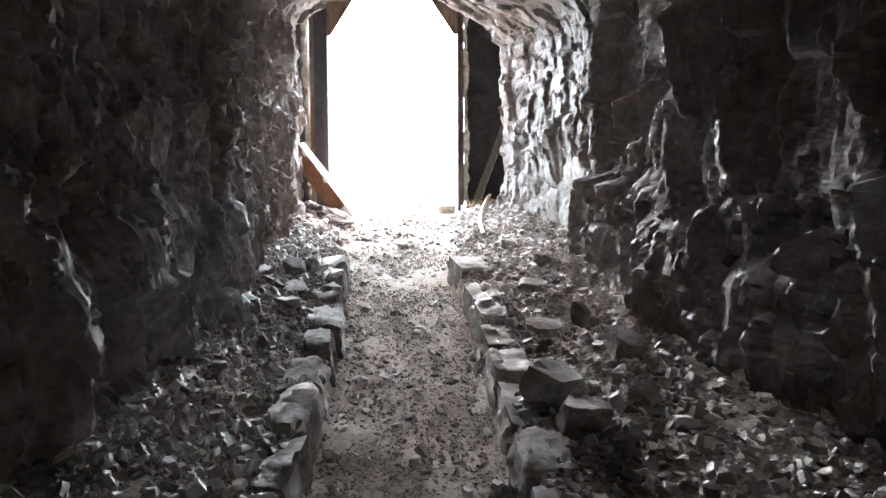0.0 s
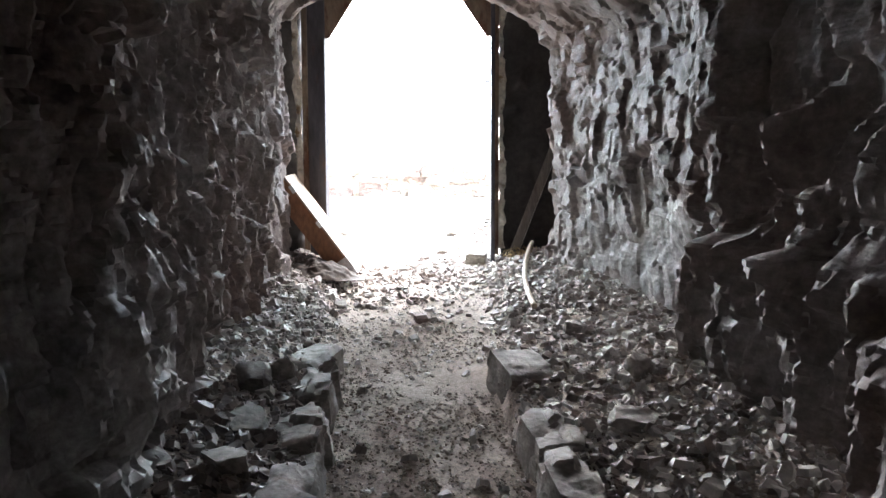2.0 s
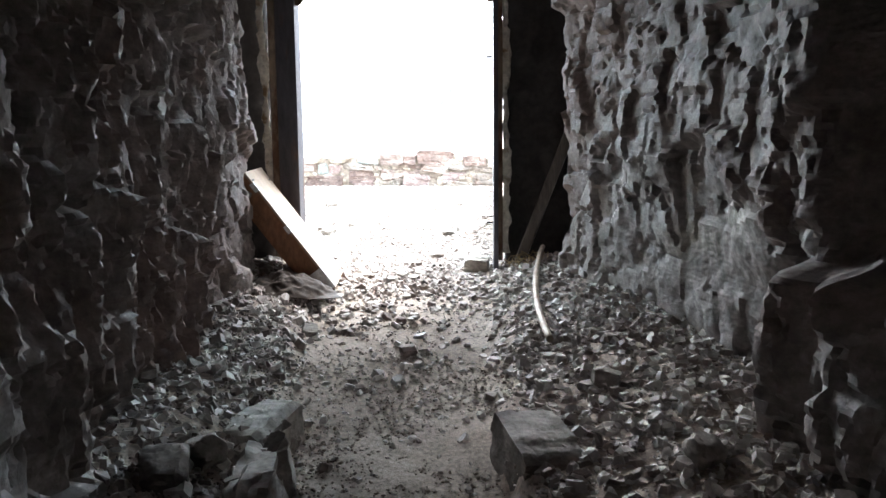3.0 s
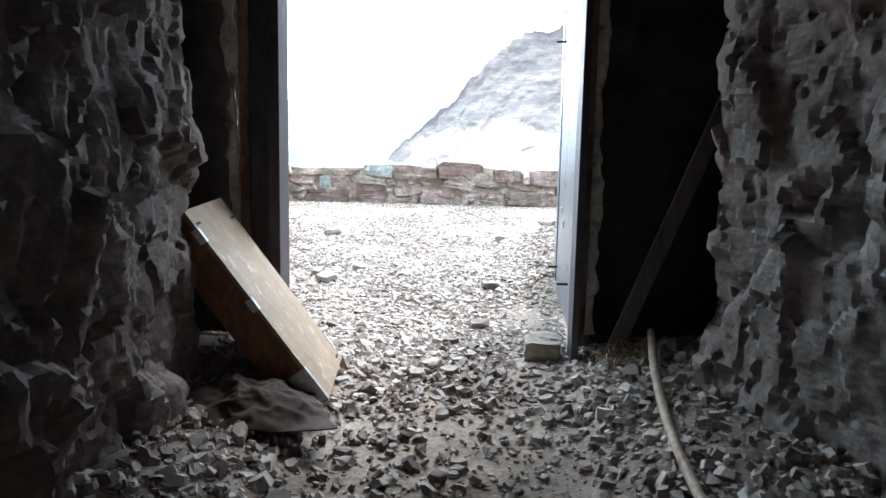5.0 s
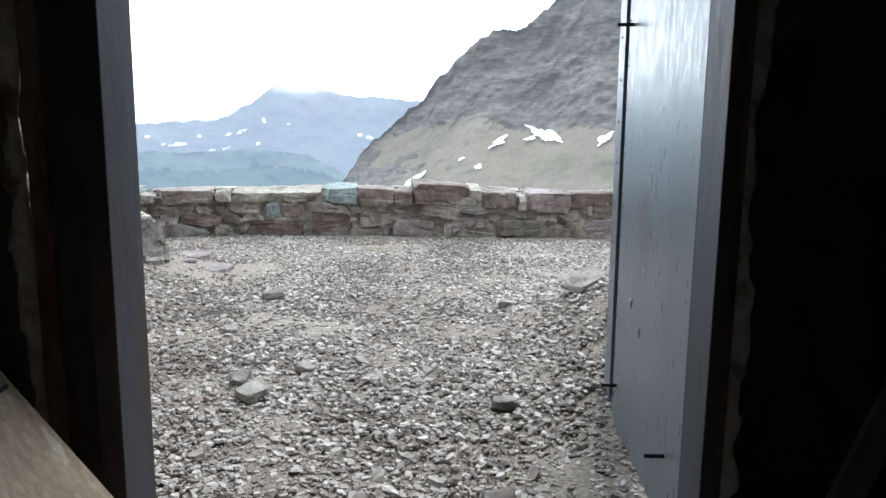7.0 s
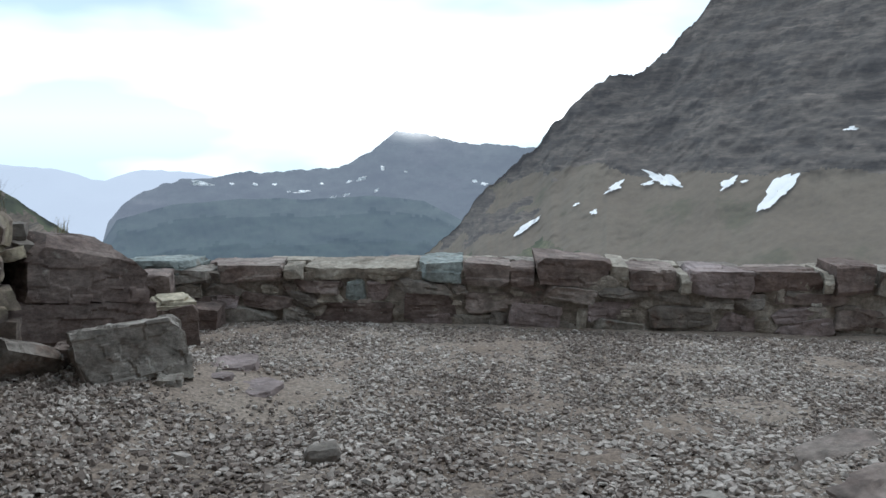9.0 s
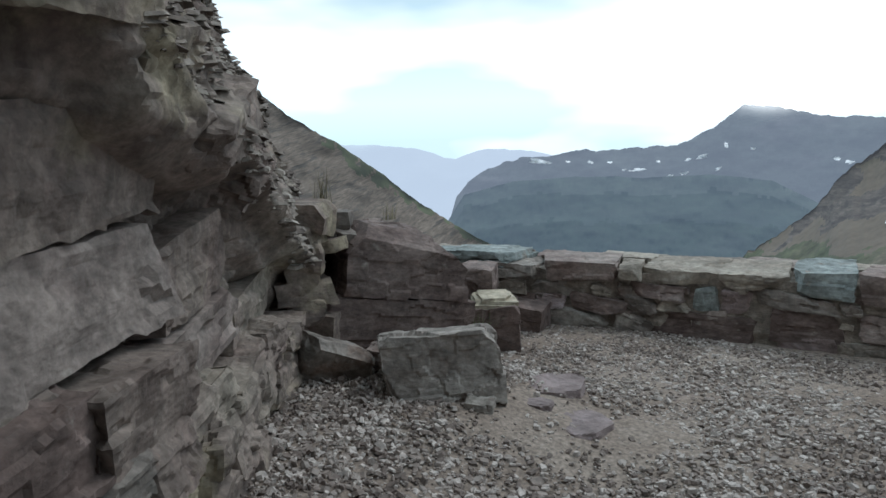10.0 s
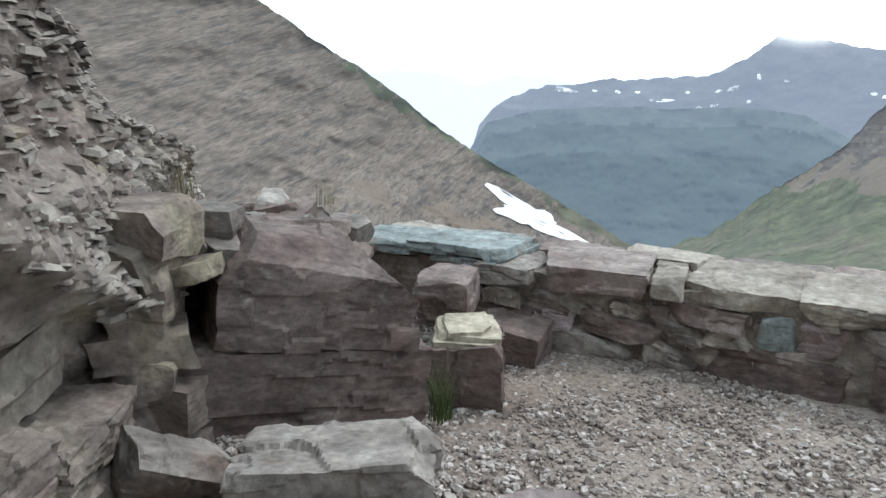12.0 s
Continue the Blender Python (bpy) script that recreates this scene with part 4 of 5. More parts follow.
part("jamb_edge", leaning(box_bm(-1.422, -1.36, 8.80, 9.0, 0.1, 2.78, 0.004), 0.022), M_FRAME, door_frame)
part("jamb_angle", leaning(box_bm(-1.578, -1.528, 8.84, 8.91, 0.1, 2.78, 0.005), 0.022), M_RUST, door_frame, "rusted angle iron")
part("jamb", box_bm(0.185, 0.222, 8.76, 8.92, 0.1, 2.78, 0.004), M_FRAME, door_frame)
part("jamb_angle", box_bm(0.22, 0.258, 8.80, 8.90, 0.3, 2.78, 0.005), M_RUST, door_frame, "rusted angle iron")
part("lintel", box_bm(-1.685, 0.285, 8.78, 9.0, 2.78, 2.88, 0.004), M_FRAME, door_frame)

for x0, sx in ((-1.325, 1), (0.186, -1)):
    bmg = bmesh.new()
    tri = [(x0, 2.3), (x0 + sx * 0.04, 2.3), (x0 + sx * 0.34, 2.74), (x0 + sx * 0.34, 2.78), (x0, 2.78)]
    rings = [[bmg.verts.new((x, y, z)) for x, z in tri] for y in (8.83, 8.87)]
    for k in range(5):
        bmg.faces.new((rings[0][k], rings[0][(k + 1) % 5], rings[1][(k + 1) % 5], rings[1][k]))
    bmg.faces.new(rings[0][::-1])
    bmg.faces.new(rings[1])
    bmesh.ops.recalc_face_normals(bmg, faces=bmg.faces[:])
    part("corner_brace", bmg, M_RUST, door_frame, "weathered corner brace plate")


def foam_strip(x0, x1, y, z0, z1, seed):
    """An uneven bead of sealant between frame and rock."""
    n, k = 90, 14
    zz, tt = np.linspace(z0, z1, n), np.linspace(0, 2 * math.pi, k, endpoint=False)
    Zg, Tg = np.meshgrid(zz, tt, indexing="ij")
    w = (x1 - x0) / 2
    q = np.stack([np.cos(Tg), np.sin(Tg) * 0.5, Zg], -1).reshape(-1, 3)
    r = 1 + 0.5 * rough(np.stack([q[:, 0] * 0.1, q[:, 1] * 0.1, q[:, 2]], 1), 0.09, seed, 4, 0.6) + 0.25 * np.where(rough(q * np.array((0, 0, 1.0)), 0.22, seed + 4, 2) > 0.1, 1, -1)
    v = np.stack([(x0 + x1) / 2 + q[:, 0] * w * r, y + q[:, 1] * w * r, q[:, 2]], 1)
    i = np.arange(n * k).reshape(n, k)
    f = np.stack([i[:-1], np.roll(i, -1, 1)[:-1], np.roll(i, -1, 1)[1:], i[1:]], -1).reshape(-1, 4)
    ob = new("sealant", mesh_from("sealant", v, f, M_FOAM))
    ob.parent = door_frame
    return tagged(ob, "crumbling pale foam sealant")


foam_strip(-1.63, -1.57, 8.87, 0.55, 2.7, 5)
foam_strip(0.255, 0.315, 8.86, 0.35, 2.7, 8)

# the leaf stands open outwards
LEAF = pose(0.195, 8.95, 0.0, 0, 0, -2.6)
steel_door = empty("door_2", LEAF)
tagged(steel_door, "grey painted steel door standing open outwards", "door", kind="structure")
part("leaf", box_bm(0.0, 0.045, 0.0, 1.0, 0.33, 2.5, 0.003), M_STEEL, steel_door, "dented grey steel sheet")
part("gasket", box_bm(0.032, 0.05, 0.998, 1.066, 0.33, 2.5, 0.003), M_BLACK, steel_door, "black rubber strip")
part("edge_angle", box_bm(-0.002, 0.05, 1.064, 1.185, 0.32, 2.51, 0.003), M_STEEL, steel_door, "dark steel edge strip")
for y, z in ((0.93, 0.5), (0.17, 0.56), (0.93, 1.96), (0.3, 2.32), (0.93, 2.3)):
    part("bolt", tube_bm([(0.002, y, z), (-0.06, y, z), (-0.062, y, z)], 0.007, 8), M_BLACK, steel_door, "black bolt end")
for k in range(12):
    part("rivet", tube_bm([(0.004, 1.0 - 0.02, 0.45 + k * 0.17), (-0.004, 0.98, 0.45 + k * 0.17)], 0.005, 8, 0.6), M_FRAME, steel_door)
    part("rivet", tube_bm([(0.0, 1.12, 0.4 + k * 0.17), (-0.006, 1.12, 0.4 + k * 0.17)], 0.0055, 8, 0.6), M_RUST, steel_door)
for y, z in ((0.72, 0.93), (0.58, 0.86)):
    part("dent", tube_bm([(0.003, y, z), (-0.003, y + 0.006, z - 0.012), (0.002, y + 0.008, z - 0.045)], 0.009, 8, 0.4), M_GALV, steel_door, "scraped bare metal dent")

# ---------------------------------------------------------------- the wooden box by the door
ax = Vector((-0.57, -0.02, 0.80)).normalized()          # up along the leaning box
wy = Vector((-0.05, 0.55, 0.0))
wy = (wy - ax * wy.dot(ax)).normalized()
up = ax.cross(wy)
if up.z < 0:
    up = -up
bm4 = Matrix((( *ax, 0), ( *wy, 0), ( *up, 0), (0, 0, 0, 1))).transposed()
bm4.translation = Vector((-0.97, 8.06, 0.272))
wooden_box = empty("wooden_panel_box", bm4)
tagged(wooden_box, "brown plywood box leaning against the rock, metal brackets along its edges", "box")
BL, BW, BT = 1.02, 0.6, 0.17
part("face_board", box_bm(0, BL, 0, BW, -0.016, 0, 0.002), M_PLY, wooden_box, "worn tan plywood face")
part("back_board", box_bm(0.004, BL - 0.004, 0.004, BW - 0.004, -BT, -BT + 0.014, 0.002), M_PLYSIDE, wooden_box)
part("side_board", box_bm(0.002, BL - 0.002, 0.002, 0.022, -BT + 0.012, -0.0162, 0.002), M_PLYSIDE, wooden_box, "red-brown stained side")
part("side_board", box_bm(0.002, BL - 0.002, BW - 0.022, BW - 0.002, -BT + 0.012, -0.0162, 0.002), M_PLYSIDE, wooden_box)
part("end_board", box_bm(0.002, 0.02, 0.024, BW - 0.024, -BT + 0.012, -0.0162, 0.002), M_PLYSIDE, wooden_box)
part("end_board", box_bm(BL - 0.02, BL - 0.002, 0.024, BW - 0.024, -BT + 0.012, -0.0162, 0.002), M_PLYSIDE, wooden_box)
for x0, x1 in ((0.01, 0.18), (0.5, 0.56), (0.86, 0.93)):
    part("bracket", box_bm(x0, x1, -0.003, 0.024, 0.0, 0.003, 0.001), M_GALV, wooden_box, "bright metal bracket")
    part("bracket", box_bm(x0, x1, -0.003, 0.001, -0.03, 0.0005, 0.001), M_GALV, wooden_box, "bright metal bracket")
part("bracket", box_bm(-0.003, 0.18, -0.004, 0.0, -0.13, -0.03, 0.001), M_GALV, wooden_box, "bent metal corner plate")
part("bracket", box_bm(0.06, 0.16, BW - 0.02, BW + 0.003, 0.0, 0.003, 0.001), M_GALV, wooden_box, "bright metal bracket")
for x0, y0 in ((0.94, 0.03), (0.9, BW - 0.08), (0.03, BW - 0.09)):
    part("slot", box_bm(x0, x0 + 0.012, y0, y0 + 0.06, -0.002, 0.002, 0.001), M_BLACK, wooden_box, "dark slot")
for k in range(6):
    part("screw", tube_bm([(0.05 + 0.17 * k, 0.012, -0.001), (0.05 + 0.17 * k, 0.012, 0.005)], 0.005, 8, 0.6), M_GALV, wooden_box)

# crumpled tarp under the box
n = 90
A, B = np.meshgrid(np.linspace(-1, 1, n), np.linspace(-1, 1, n), indexing="ij")
r = np.sqrt(A ** 2 + B ** 2)
q = np.stack([A.ravel() * 0.36, B.ravel() * 0.25, np.zeros(n * n)], 1)
h = 0.075 * np.clip(1 - r.ravel() ** 2.2, -0.15, 1)
fold = 1 - np.abs(rough(q + 5, (0.17, 0.12, 0.12), 4, 4, 0.5))
q[:, 2] = h + 0.08 * fold * np.clip(1.15 - r.ravel(), 0, 1)
q[:, :2] *= (1 + 0.14 * rough(q, 0.16, 12, 3))[:, None]
tarp = new("tarp", mesh_from("tarp", q, grid_faces(n, n), M_TARP))
tarp.matrix_world = pose(-1.32, 7.88, 0.29, 0, 0, 20)
sol = tarp.modifiers.new("thickness", "SOLIDIFY")
sol.thickness = 0.004
tagged(tarp, "crumpled grey-brown plastic tarp beneath the wooden box", "tarp")

# ---------------------------------------------------------------- prop, conduit and straw by the door
prop_way = Vector((1.06, 8.66, 2.12)) - Vector((0.36, 8.66, 0.26))
timber_prop = empty("timber_prop", Matrix.Translation((0.36, 8.66, 0.26)) @ prop_way.to_track_quat("Z", "Y").to_matrix().to_4x4())
tagged(timber_prop, "dark old timber board leaning diagonally in the recess", "timber")
LP = prop_way.length
part("board", box_bm(-0.012, 0.012, -0.04, 0.04, 0.0, LP, 0.003), M_OLDWOOD, timber_prop)
part("edge_strip", box_bm(0.014, 0.026, -0.045, -0.033, 0.01, LP, 0.002), M_GALV, timber_prop, "pale metal edge strip")

cpts = []
for k in range(33):
    y = 8.6 - 1.88 * k / 32
    t = (8.6 - y) / 1.88
    x = 0.555 - 0.43 * t + 0.26 * t * t
    cpts.append((x, y, float(ground_z(x, y)) + 0.04 + 0.07 * (1 - t) ** 4))
conduit = part("conduit", tube_bm(cpts, 0.019, 14), M_PIPE)
tagged(conduit, "tan bent plastic conduit lying on slate rubble", "pipe")

rnd = random.Random(4)
straw = bmesh.new()
for k in range(26):
    a, s = rnd.uniform(0, 6.28), rnd.uniform(0.07, 0.16)
    c = Vector((0.44 + rnd.uniform(-0.09, 0.09), 8.5 + rnd.uniform(-0.07, 0.07), 0.0))
    c.z = float(ground_z(c.x, c.y)) + 0.03
    bmt = tube_bm([c + Vector((math.cos(a + 1.3 * t) * s * (0.6 + 0.4 * t), math.sin(a + 1.3 * t) * s * (0.6 + 0.4 * t), 0.07 * math.sin(t * 3.14) * rnd.random())) for t in (0, 0.25, 0.5, 0.75, 1)], 0.0035, 5, 0.5)
    me = bpy.data.meshes.new("tmp")
    bmt.to_mesh(me)
    bmt.free()
    straw.from_mesh(me)
    bpy.data.meshes.remove(me)
tagged(part("dry_straw", straw, M_STRAW), "tangle of dry straw-coloured stems on the rubble", "straw", kind="stuff")


# ---------------------------------------------------------------- stones in the tunnel
def on_ground(x, y, dz=0.0):
    return float(ground_z(x, y)) + dz


def kerb_row(side, ys, first):
    k = first
    for y0, y1 in zip(ys, ys[1:]):
        ym = (y0 + y1) / 2
        L = y1 - y0
        edge = float(path_left(ym) if side < 0 else path_right(ym))
        slope = math.degrees(math.atan2(float((path_left(y1) - path_left(y0)) if side < 0 else (path_right(y1) - path_right(y0))), L))
        w, h = 0.15 + 0.05 * ((k * 37) % 5) / 5, 0.25 + 0.04 * ((k * 53) % 7) / 7
        x = edge + side * (w / 2 - 0.01)
        stone("kerb_stone", (w, L * 0.97, h), pose(x, ym, float(np.interp(ym, [2, 4, 6], [0, 0.0, 0.07])) + h / 2 - 0.055, 0, side * 4, -slope + ((k * 29) % 7 - 3)), M_GREY, 200 + k, 18,
              "rough grey stone edging the tunnel path", "kerb stone", "stones edging the path", relief=0.1, edge=0.08, chops=7)
        k += 1


kerb_row(-1, [1.3, 1.85, 2.3, 2.75, 3.3, 3.7, 4.15, 4.75, 5.2, 5.75], 0)
kerb_row(1, [1.3, 1.8, 2.4, 2.8, 3.35, 3.8, 4.25, 4.7, 5.12], 20)
stone("kerb_stone", (0.24, 0.42, 0.3), pose(0.20, 5.70, 0.12, 3, 4, 14), M_GREY, 251, 22, "large pale slab ending the row of kerb stones", "kerb stone", "stones edging the path", relief=0.04, edge=0.06)
stone("kerb_stone", (0.2, 0.4, 0.26), pose(-0.93, 5.9, 0.13, 0, -4, -12), M_GREY, 252, 22, "pale slab ending the row of kerb stones", "kerb stone", "stones edging the path", relief=0.04, edge=0.06)

for i, (x, y, w, l, h, rz, tilt) in enumerate(((-1.11, 5.33, 0.16, 0.2, 0.1, 20, 12), (-1.04, 5.5, 0.12, 0.15, 0.11, 60, -18), (-1.02, 4.9, 0.17, 0.22, 0.05, 10, 6), (-1.0, 4.55, 0.15, 0.2, 0.06, 40, -5),
                                               (-1.02, 7.35, 0.10, 0.14, 0.05, 15, 14))):
    stone("loose_stone", (w, l, h), pose(x, y, on_ground(x, y, h * 0.45), tilt, 5, rz), M_GREY, 300 + i, 14, "pale broken slab resting on the rubble", "stone", "loose slabs in the tunnel", relief=0.05)
for i, (x, y, w, l, h, rz, tilt) in enumerate(((0.62, 4.05, 0.34, 0.16, 0.05, 10, 8), (0.78, 4.02, 0.04, 0.16, 0.12, 30, 25), (0.62, 4.9, 0.26, 0.14, 0.05, -8, 4), (0.5, 3.1, 0.24, 0.2, 0.16, 35, 8), (0.56, 2.75, 0.2, 0.2, 0.14, 5, -6),
                                               (0.86, 2.9, 0.2, 0.12, 0.05, 50, 30), (0.75, 5.35, 0.12, 0.12, 0.09, 20, 10), (0.55, 6.1, 0.1, 0.12, 0.08, 70, 14), (0.9, 3.4, 0.16, 0.18, 0.1, 12, 9))):
    stone("loose_stone", (w, l, h), pose(x, y, on_ground(x, y, h * 0.45), tilt, 6, rz), M_GREY, 320 + i, 14, "grey broken slab resting on the rubble", "stone", "loose slabs in the tunnel", relief=0.05)
stone("path_pebble", (0.10, 0.08, 0.06), pose(-0.39, 7.05, on_ground(-0.39, 7.05, 0.022), 0, 0, 20), M_BLOCK, 340, 10, "small dark stone lying on the path", "stone")
stone("path_pebble", (0.06, 0.05, 0.04), pose(-0.47, 7.6, on_ground(-0.47, 7.6, 0.015), 0, 0, 50), M_BLOCK, 341, 10, "small dark stone lying on the path", "stone")
stone("threshold_stone", (0.2, 0.2, 0.13), pose(0.05, 8.93, on_ground(0.05, 8.93, 0.055), 0, 2, -8), M_TAN, 345, 18, "pale square stone lying beside the door jamb", "stone", relief=0.04, edge=0.06)
for i, (x, y, s) in enumerate(((-0.29, 9.46, 0.13), (-1.4, 10.3, 0.15), (-1.5, 10.45, 0.13), (-1.2, 10.6, 0.11), (-0.2, 10.2, 0.12), (-0.55, 8.75, 0.13), (-0.62, 8.62, 0.11), (-0.45, 8.68, 0.1), (-1.65, 11.89, 0.16), (-2.25, 11.1, 0.12), (-1.75, 11.2, 0.1), (-0.05, 11.6, 0.12))):
    stone("loose_stone", (s, s * 0.75, s * 0.4), pose(x, y, on_ground(x, y, s * 0.14), 6, -4, i * 47), M_GREY, 350 + i, 10, "grey broken stone lying on the gravel", "stone", "loose stones on the gravel", relief=0.05)

# slabs in the bank beyond the door
stone("bank_slab", (0.3, 0.2, 0.05), pose(0.40, 11.25, on_ground(0.42, 11.25, 0.004), 0, -20, 18), M_BLOCK, 371, 18, "dark slab jutting from the gravel bank", "stone", "slabs in the bank", relief=0.05)
stone("bank_slab", (0.34, 0.2, 0.06), pose(0.46, 11.78, on_ground(0.46, 11.78, 0.002), 0, -17, 12), M_BLOCK, 372, 18, "brown slab jutting from the gravel bank", "stone", "slabs in the bank", relief=0.04)

# ---------------------------------------------------------------- blocks beside the cliff
hewn("rock_block", (0.74, 0.55, 0.4), pose(-3.70, 13.12, 1.0, 0, 9, 61), M_DARKRED, 401, 60, "large red-brown bedded block on a lower block", "rock", "blocks beside the cliff", cuts=((0.62, 0, 0.8, 0.225), (-0.75, 0, 0.66, 0.3), (0.1, -0.5, 0.86, 0.22)), skew=0.05, chip=0.1, ledge=0.009)
hewn("rock_block", (1.02, 0.62, 0.46), pose(-3.79, 13.06, 0.575, 0, 9, 61), M_DARKRED, 405, 70, "wide red-brown bedded block at the cliff foot", "rock", "blocks beside the cliff", cuts=((0.85, 0, -0.5, 0.46),), skew=0.05, chip=0.08, ledge=0.012, lay=0.2)
hewn("boulder", (0.53, 0.42, 0.42), pose(-2.965, 12.515, 0.575, -9, -3, 42), M_BOULDER, 411, 54, "grey boulder with chipped pale edges on the gravel", "boulder", skew=0.14, chips_=10, chip=0.26, ledge=0.016)
hewn("rock_block", (0.31, 0.32, 0.42), pose(-3.37, 13.8, 0.41, 0, 0, 30), M_BLOCK, 415, 34, "red-brown block with a pale split top", "rock", "blocks beside the cliff", skew=0.1, ledge=0.008)
for k, (w_, d_) in enumerate(((0.31, 0.31), (0.27, 0.28), (0.21, 0.25))):
    hewn("split_slab", (w_, d_, 0.024), pose(-3.38 - 0.012 * k, 13.8 + 0.01 * k, 0.628 + 0.02 * k, 3, 2, 34 + 5 * k), M_PALE, 416 + 30 * k, 24, "pale yellow split slab on a red-brown block", "stone", "split slabs", skew=0.2, chips_=7, chip=0.3, ledge=0.003)
hewn("rock_block", (0.26, 0.3, 0.2), pose(-3.66, 14.02, 0.72, 2, 0, 20), M_BLOCK, 417, 26, "small red-brown block behind the larger blocks", "rock", "blocks beside the cliff", skew=0.12)
hewn("rock_block", (0.34, 0.3, 0.26), pose(-3.46, 14.36, 0.38, 2, 4, 16), M_BLOCK, 418, 26, "red-brown block at the foot of the parapet", "rock", "blocks beside the cliff", skew=0.16, chip=0.25)
hewn("leaning_stone", (0.36, 0.17, 0.34), pose(-3.5, 12.34, 0.57, 26, 32, 55), M_BOULDER, 421, 34, "grey stone leaning at the cliff foot", "stone", skew=0.25, chips_=12, chip=0.5, ledge=0.008)
hewn("loose_stone", (0.2, 0.18, 0.22), pose(-3.34, 12.6, 0.54, 10, 0, 20), M_BLOCK, 422, 24, "dark red-brown stone at the cliff foot", "stone", skew=0.2, chip=0.3)
hewn("loose_stone", (0.12, 0.1, 0.1), pose(-2.66, 12.42, 0.47, 10, 0, 20), M_GREY, 423, 16, "small grey stone beside the boulder", "stone", skew=0.2, chip=0.3)
for i, (x, y, s, rz) in enumerate(((-2.6, 13.0, 0.38, 30), (-2.28, 12.69, 0.3, 80), (-2.5, 12.68, 0.14, 10))):
    stone("flat_stone", (s, s * 0.8, 0.06), pose(x, y, on_ground(x, y, -0.017), 0, 0, rz), M_PINK, 430 + i, 16, "flat pale stone sunk in the gravel", "stone", "flat stones sunk in the gravel", relief=0.04)
# stacked broken ledges in the cleft and on the shelf above
rng = random.Random(12)
for i in range(84):
    t = rng.random()
    x, y = -3.78 - 0.75 * t + rng.uniform(-0.25, 0.1), 12.45 + 1.6 * t + rng.uniform(-0.2, 0.2)
    s = 0.09 + 0.22 * rng.random() ** 1.6
    z = float(np.interp(y, [12.3, 12.6, 13.2, 13.7, 14.4], [1.42, 1.3, 1.18, 1.1, 0.84])) - rng.random() * 0.16 + 0.10 * max(0, -x - 4.1)
    hewn("ledge_stone", (s, s * rng.uniform(0.5, 0.9), s * rng.uniform(0.25, 0.45)), pose(x, y, z, rng.uniform(-12, 12), rng.uniform(-12, 12), rng.uniform(0, 180)), rng.choice((M_GREY, M_GREY, M_CLIFF, M_BLOCK)), 500 + i, 12,
          "broken grey ledge stone on the rock shelf", "stone", "broken ledge stones", skew=0.25, chips_=8, chip=0.3, ledge=0.006)
for i in range(9):
    z = 0.5 + i * 0.1
    hewn("ledge_stone", (rng.uniform(0.16, 0.3), 0.3, rng.uniform(0.12, 0.22)), pose(-3.84 + rng.uniform(-0.06, 0.05), 12.5 + rng.uniform(-0.05, 0.07), z, rng.uniform(-4, 4), rng.uniform(-4, 4), 40 + rng.uniform(-15, 15)), M_CLIFF, 560 + i, 12,
          "broken grey ledge stone wedged in the cleft", "stone", "broken ledge stones", skew=0.25, chips_=8, chip=0.3, ledge=0.006)
# shelf of bedrock that carries them
stone("rock_shelf", (2.0, 1.4, 1.2), pose(-4.98, 13.4, 0.45, -7, 6, 58), M_CLIFF, 590, 60, "grey-brown bedrock shelf behind the blocks", "rock", relief=0.07, edge=0.07)


# ---------------------------------------------------------------- plants
def tuft(name, x, y, z, count, height, material, label, seed, lean=0.5):
    r = random.Random(seed)
    vs, fs = [], []
    for _ in range(count):
        a, h, b = r.uniform(0, 6.28), height * r.uniform(0.5, 1.1), r.uniform(0.1, lean)
        ox_, oy_ = r.uniform(-0.04, 0.04), r.uniform(-0.04, 0.04)
        w = 0.0018
        dx, dy = math.cos(a), math.sin(a)
        i = len(vs)
        for t in (0, 0.35, 0.7, 1.0):
            ww = w * (1 - t * 0.9)
            cx_, cy_, cz_ = x + ox_ + dx * b * h * t * t, y + oy_ + dy * b * h * t * t, z + h * (t - 0.25 * b * t * t)
            vs += [(cx_ - dy * ww, cy_ + dx * ww, cz_), (cx_ + dy * ww, cy_ - dx * ww, cz_)]
        for k in range(3):
            fs.append((i + 2 * k, i + 2 * k + 1, i + 2 * k + 3, i + 2 * k + 2))
    ob = new(name, mesh_from(name, vs, fs, material))
    return tagged(ob, label, "grass")


tuft("grass_tuft", -3.26, 13.42, 0.40, 120, 0.26, M_GRASS, "green grass tuft growing beside a red-brown block", 1, 0.7)
tuft("grass_tuft", -3.86, 12.72, 1.36, 46, 0.24, M_DRYGRASS, "dry grass tuft on the rock brow", 2, 0.9)
tuft("grass_tuft", -3.62, 12.1, 0.62, 30, 0.09, M_GRASS, "small green plant at the cliff foot", 3, 1.0)
tuft("grass_tuft", -4.2, 13.75, 1.15, 40, 0.14, M_DRYGRASS, "dry grass tuft on the rock shelf", 4, 0.9)

# ---------------------------------------------------------------- the parapet
COPING_WEST = [(-4.75, -4.2, 0.74, 0.80, "t"), (-4.26, -3.63, 0.78, 0.83, "t"), (-4.05, -3.63, 0.74, 0.79, "t"), (-4.09, -3.80, 0.62, 0.74, "g"), (-3.79, -3.47, 0.64, 0.76, "g"), (-3.48, -2.91, 0.65, 0.80, "b"), (-2.91, -2.75, 0.66, 0.78, "l"), (-2.73, -2.20, 0.68, 0.77, "l"),
               (-2.20, -1.78, 0.67, 0.77, "l"), (-1.75, -1.38, 0.64, 0.81, "t"), (-1.36, -1.01, 0.60, 0.80, "b")]
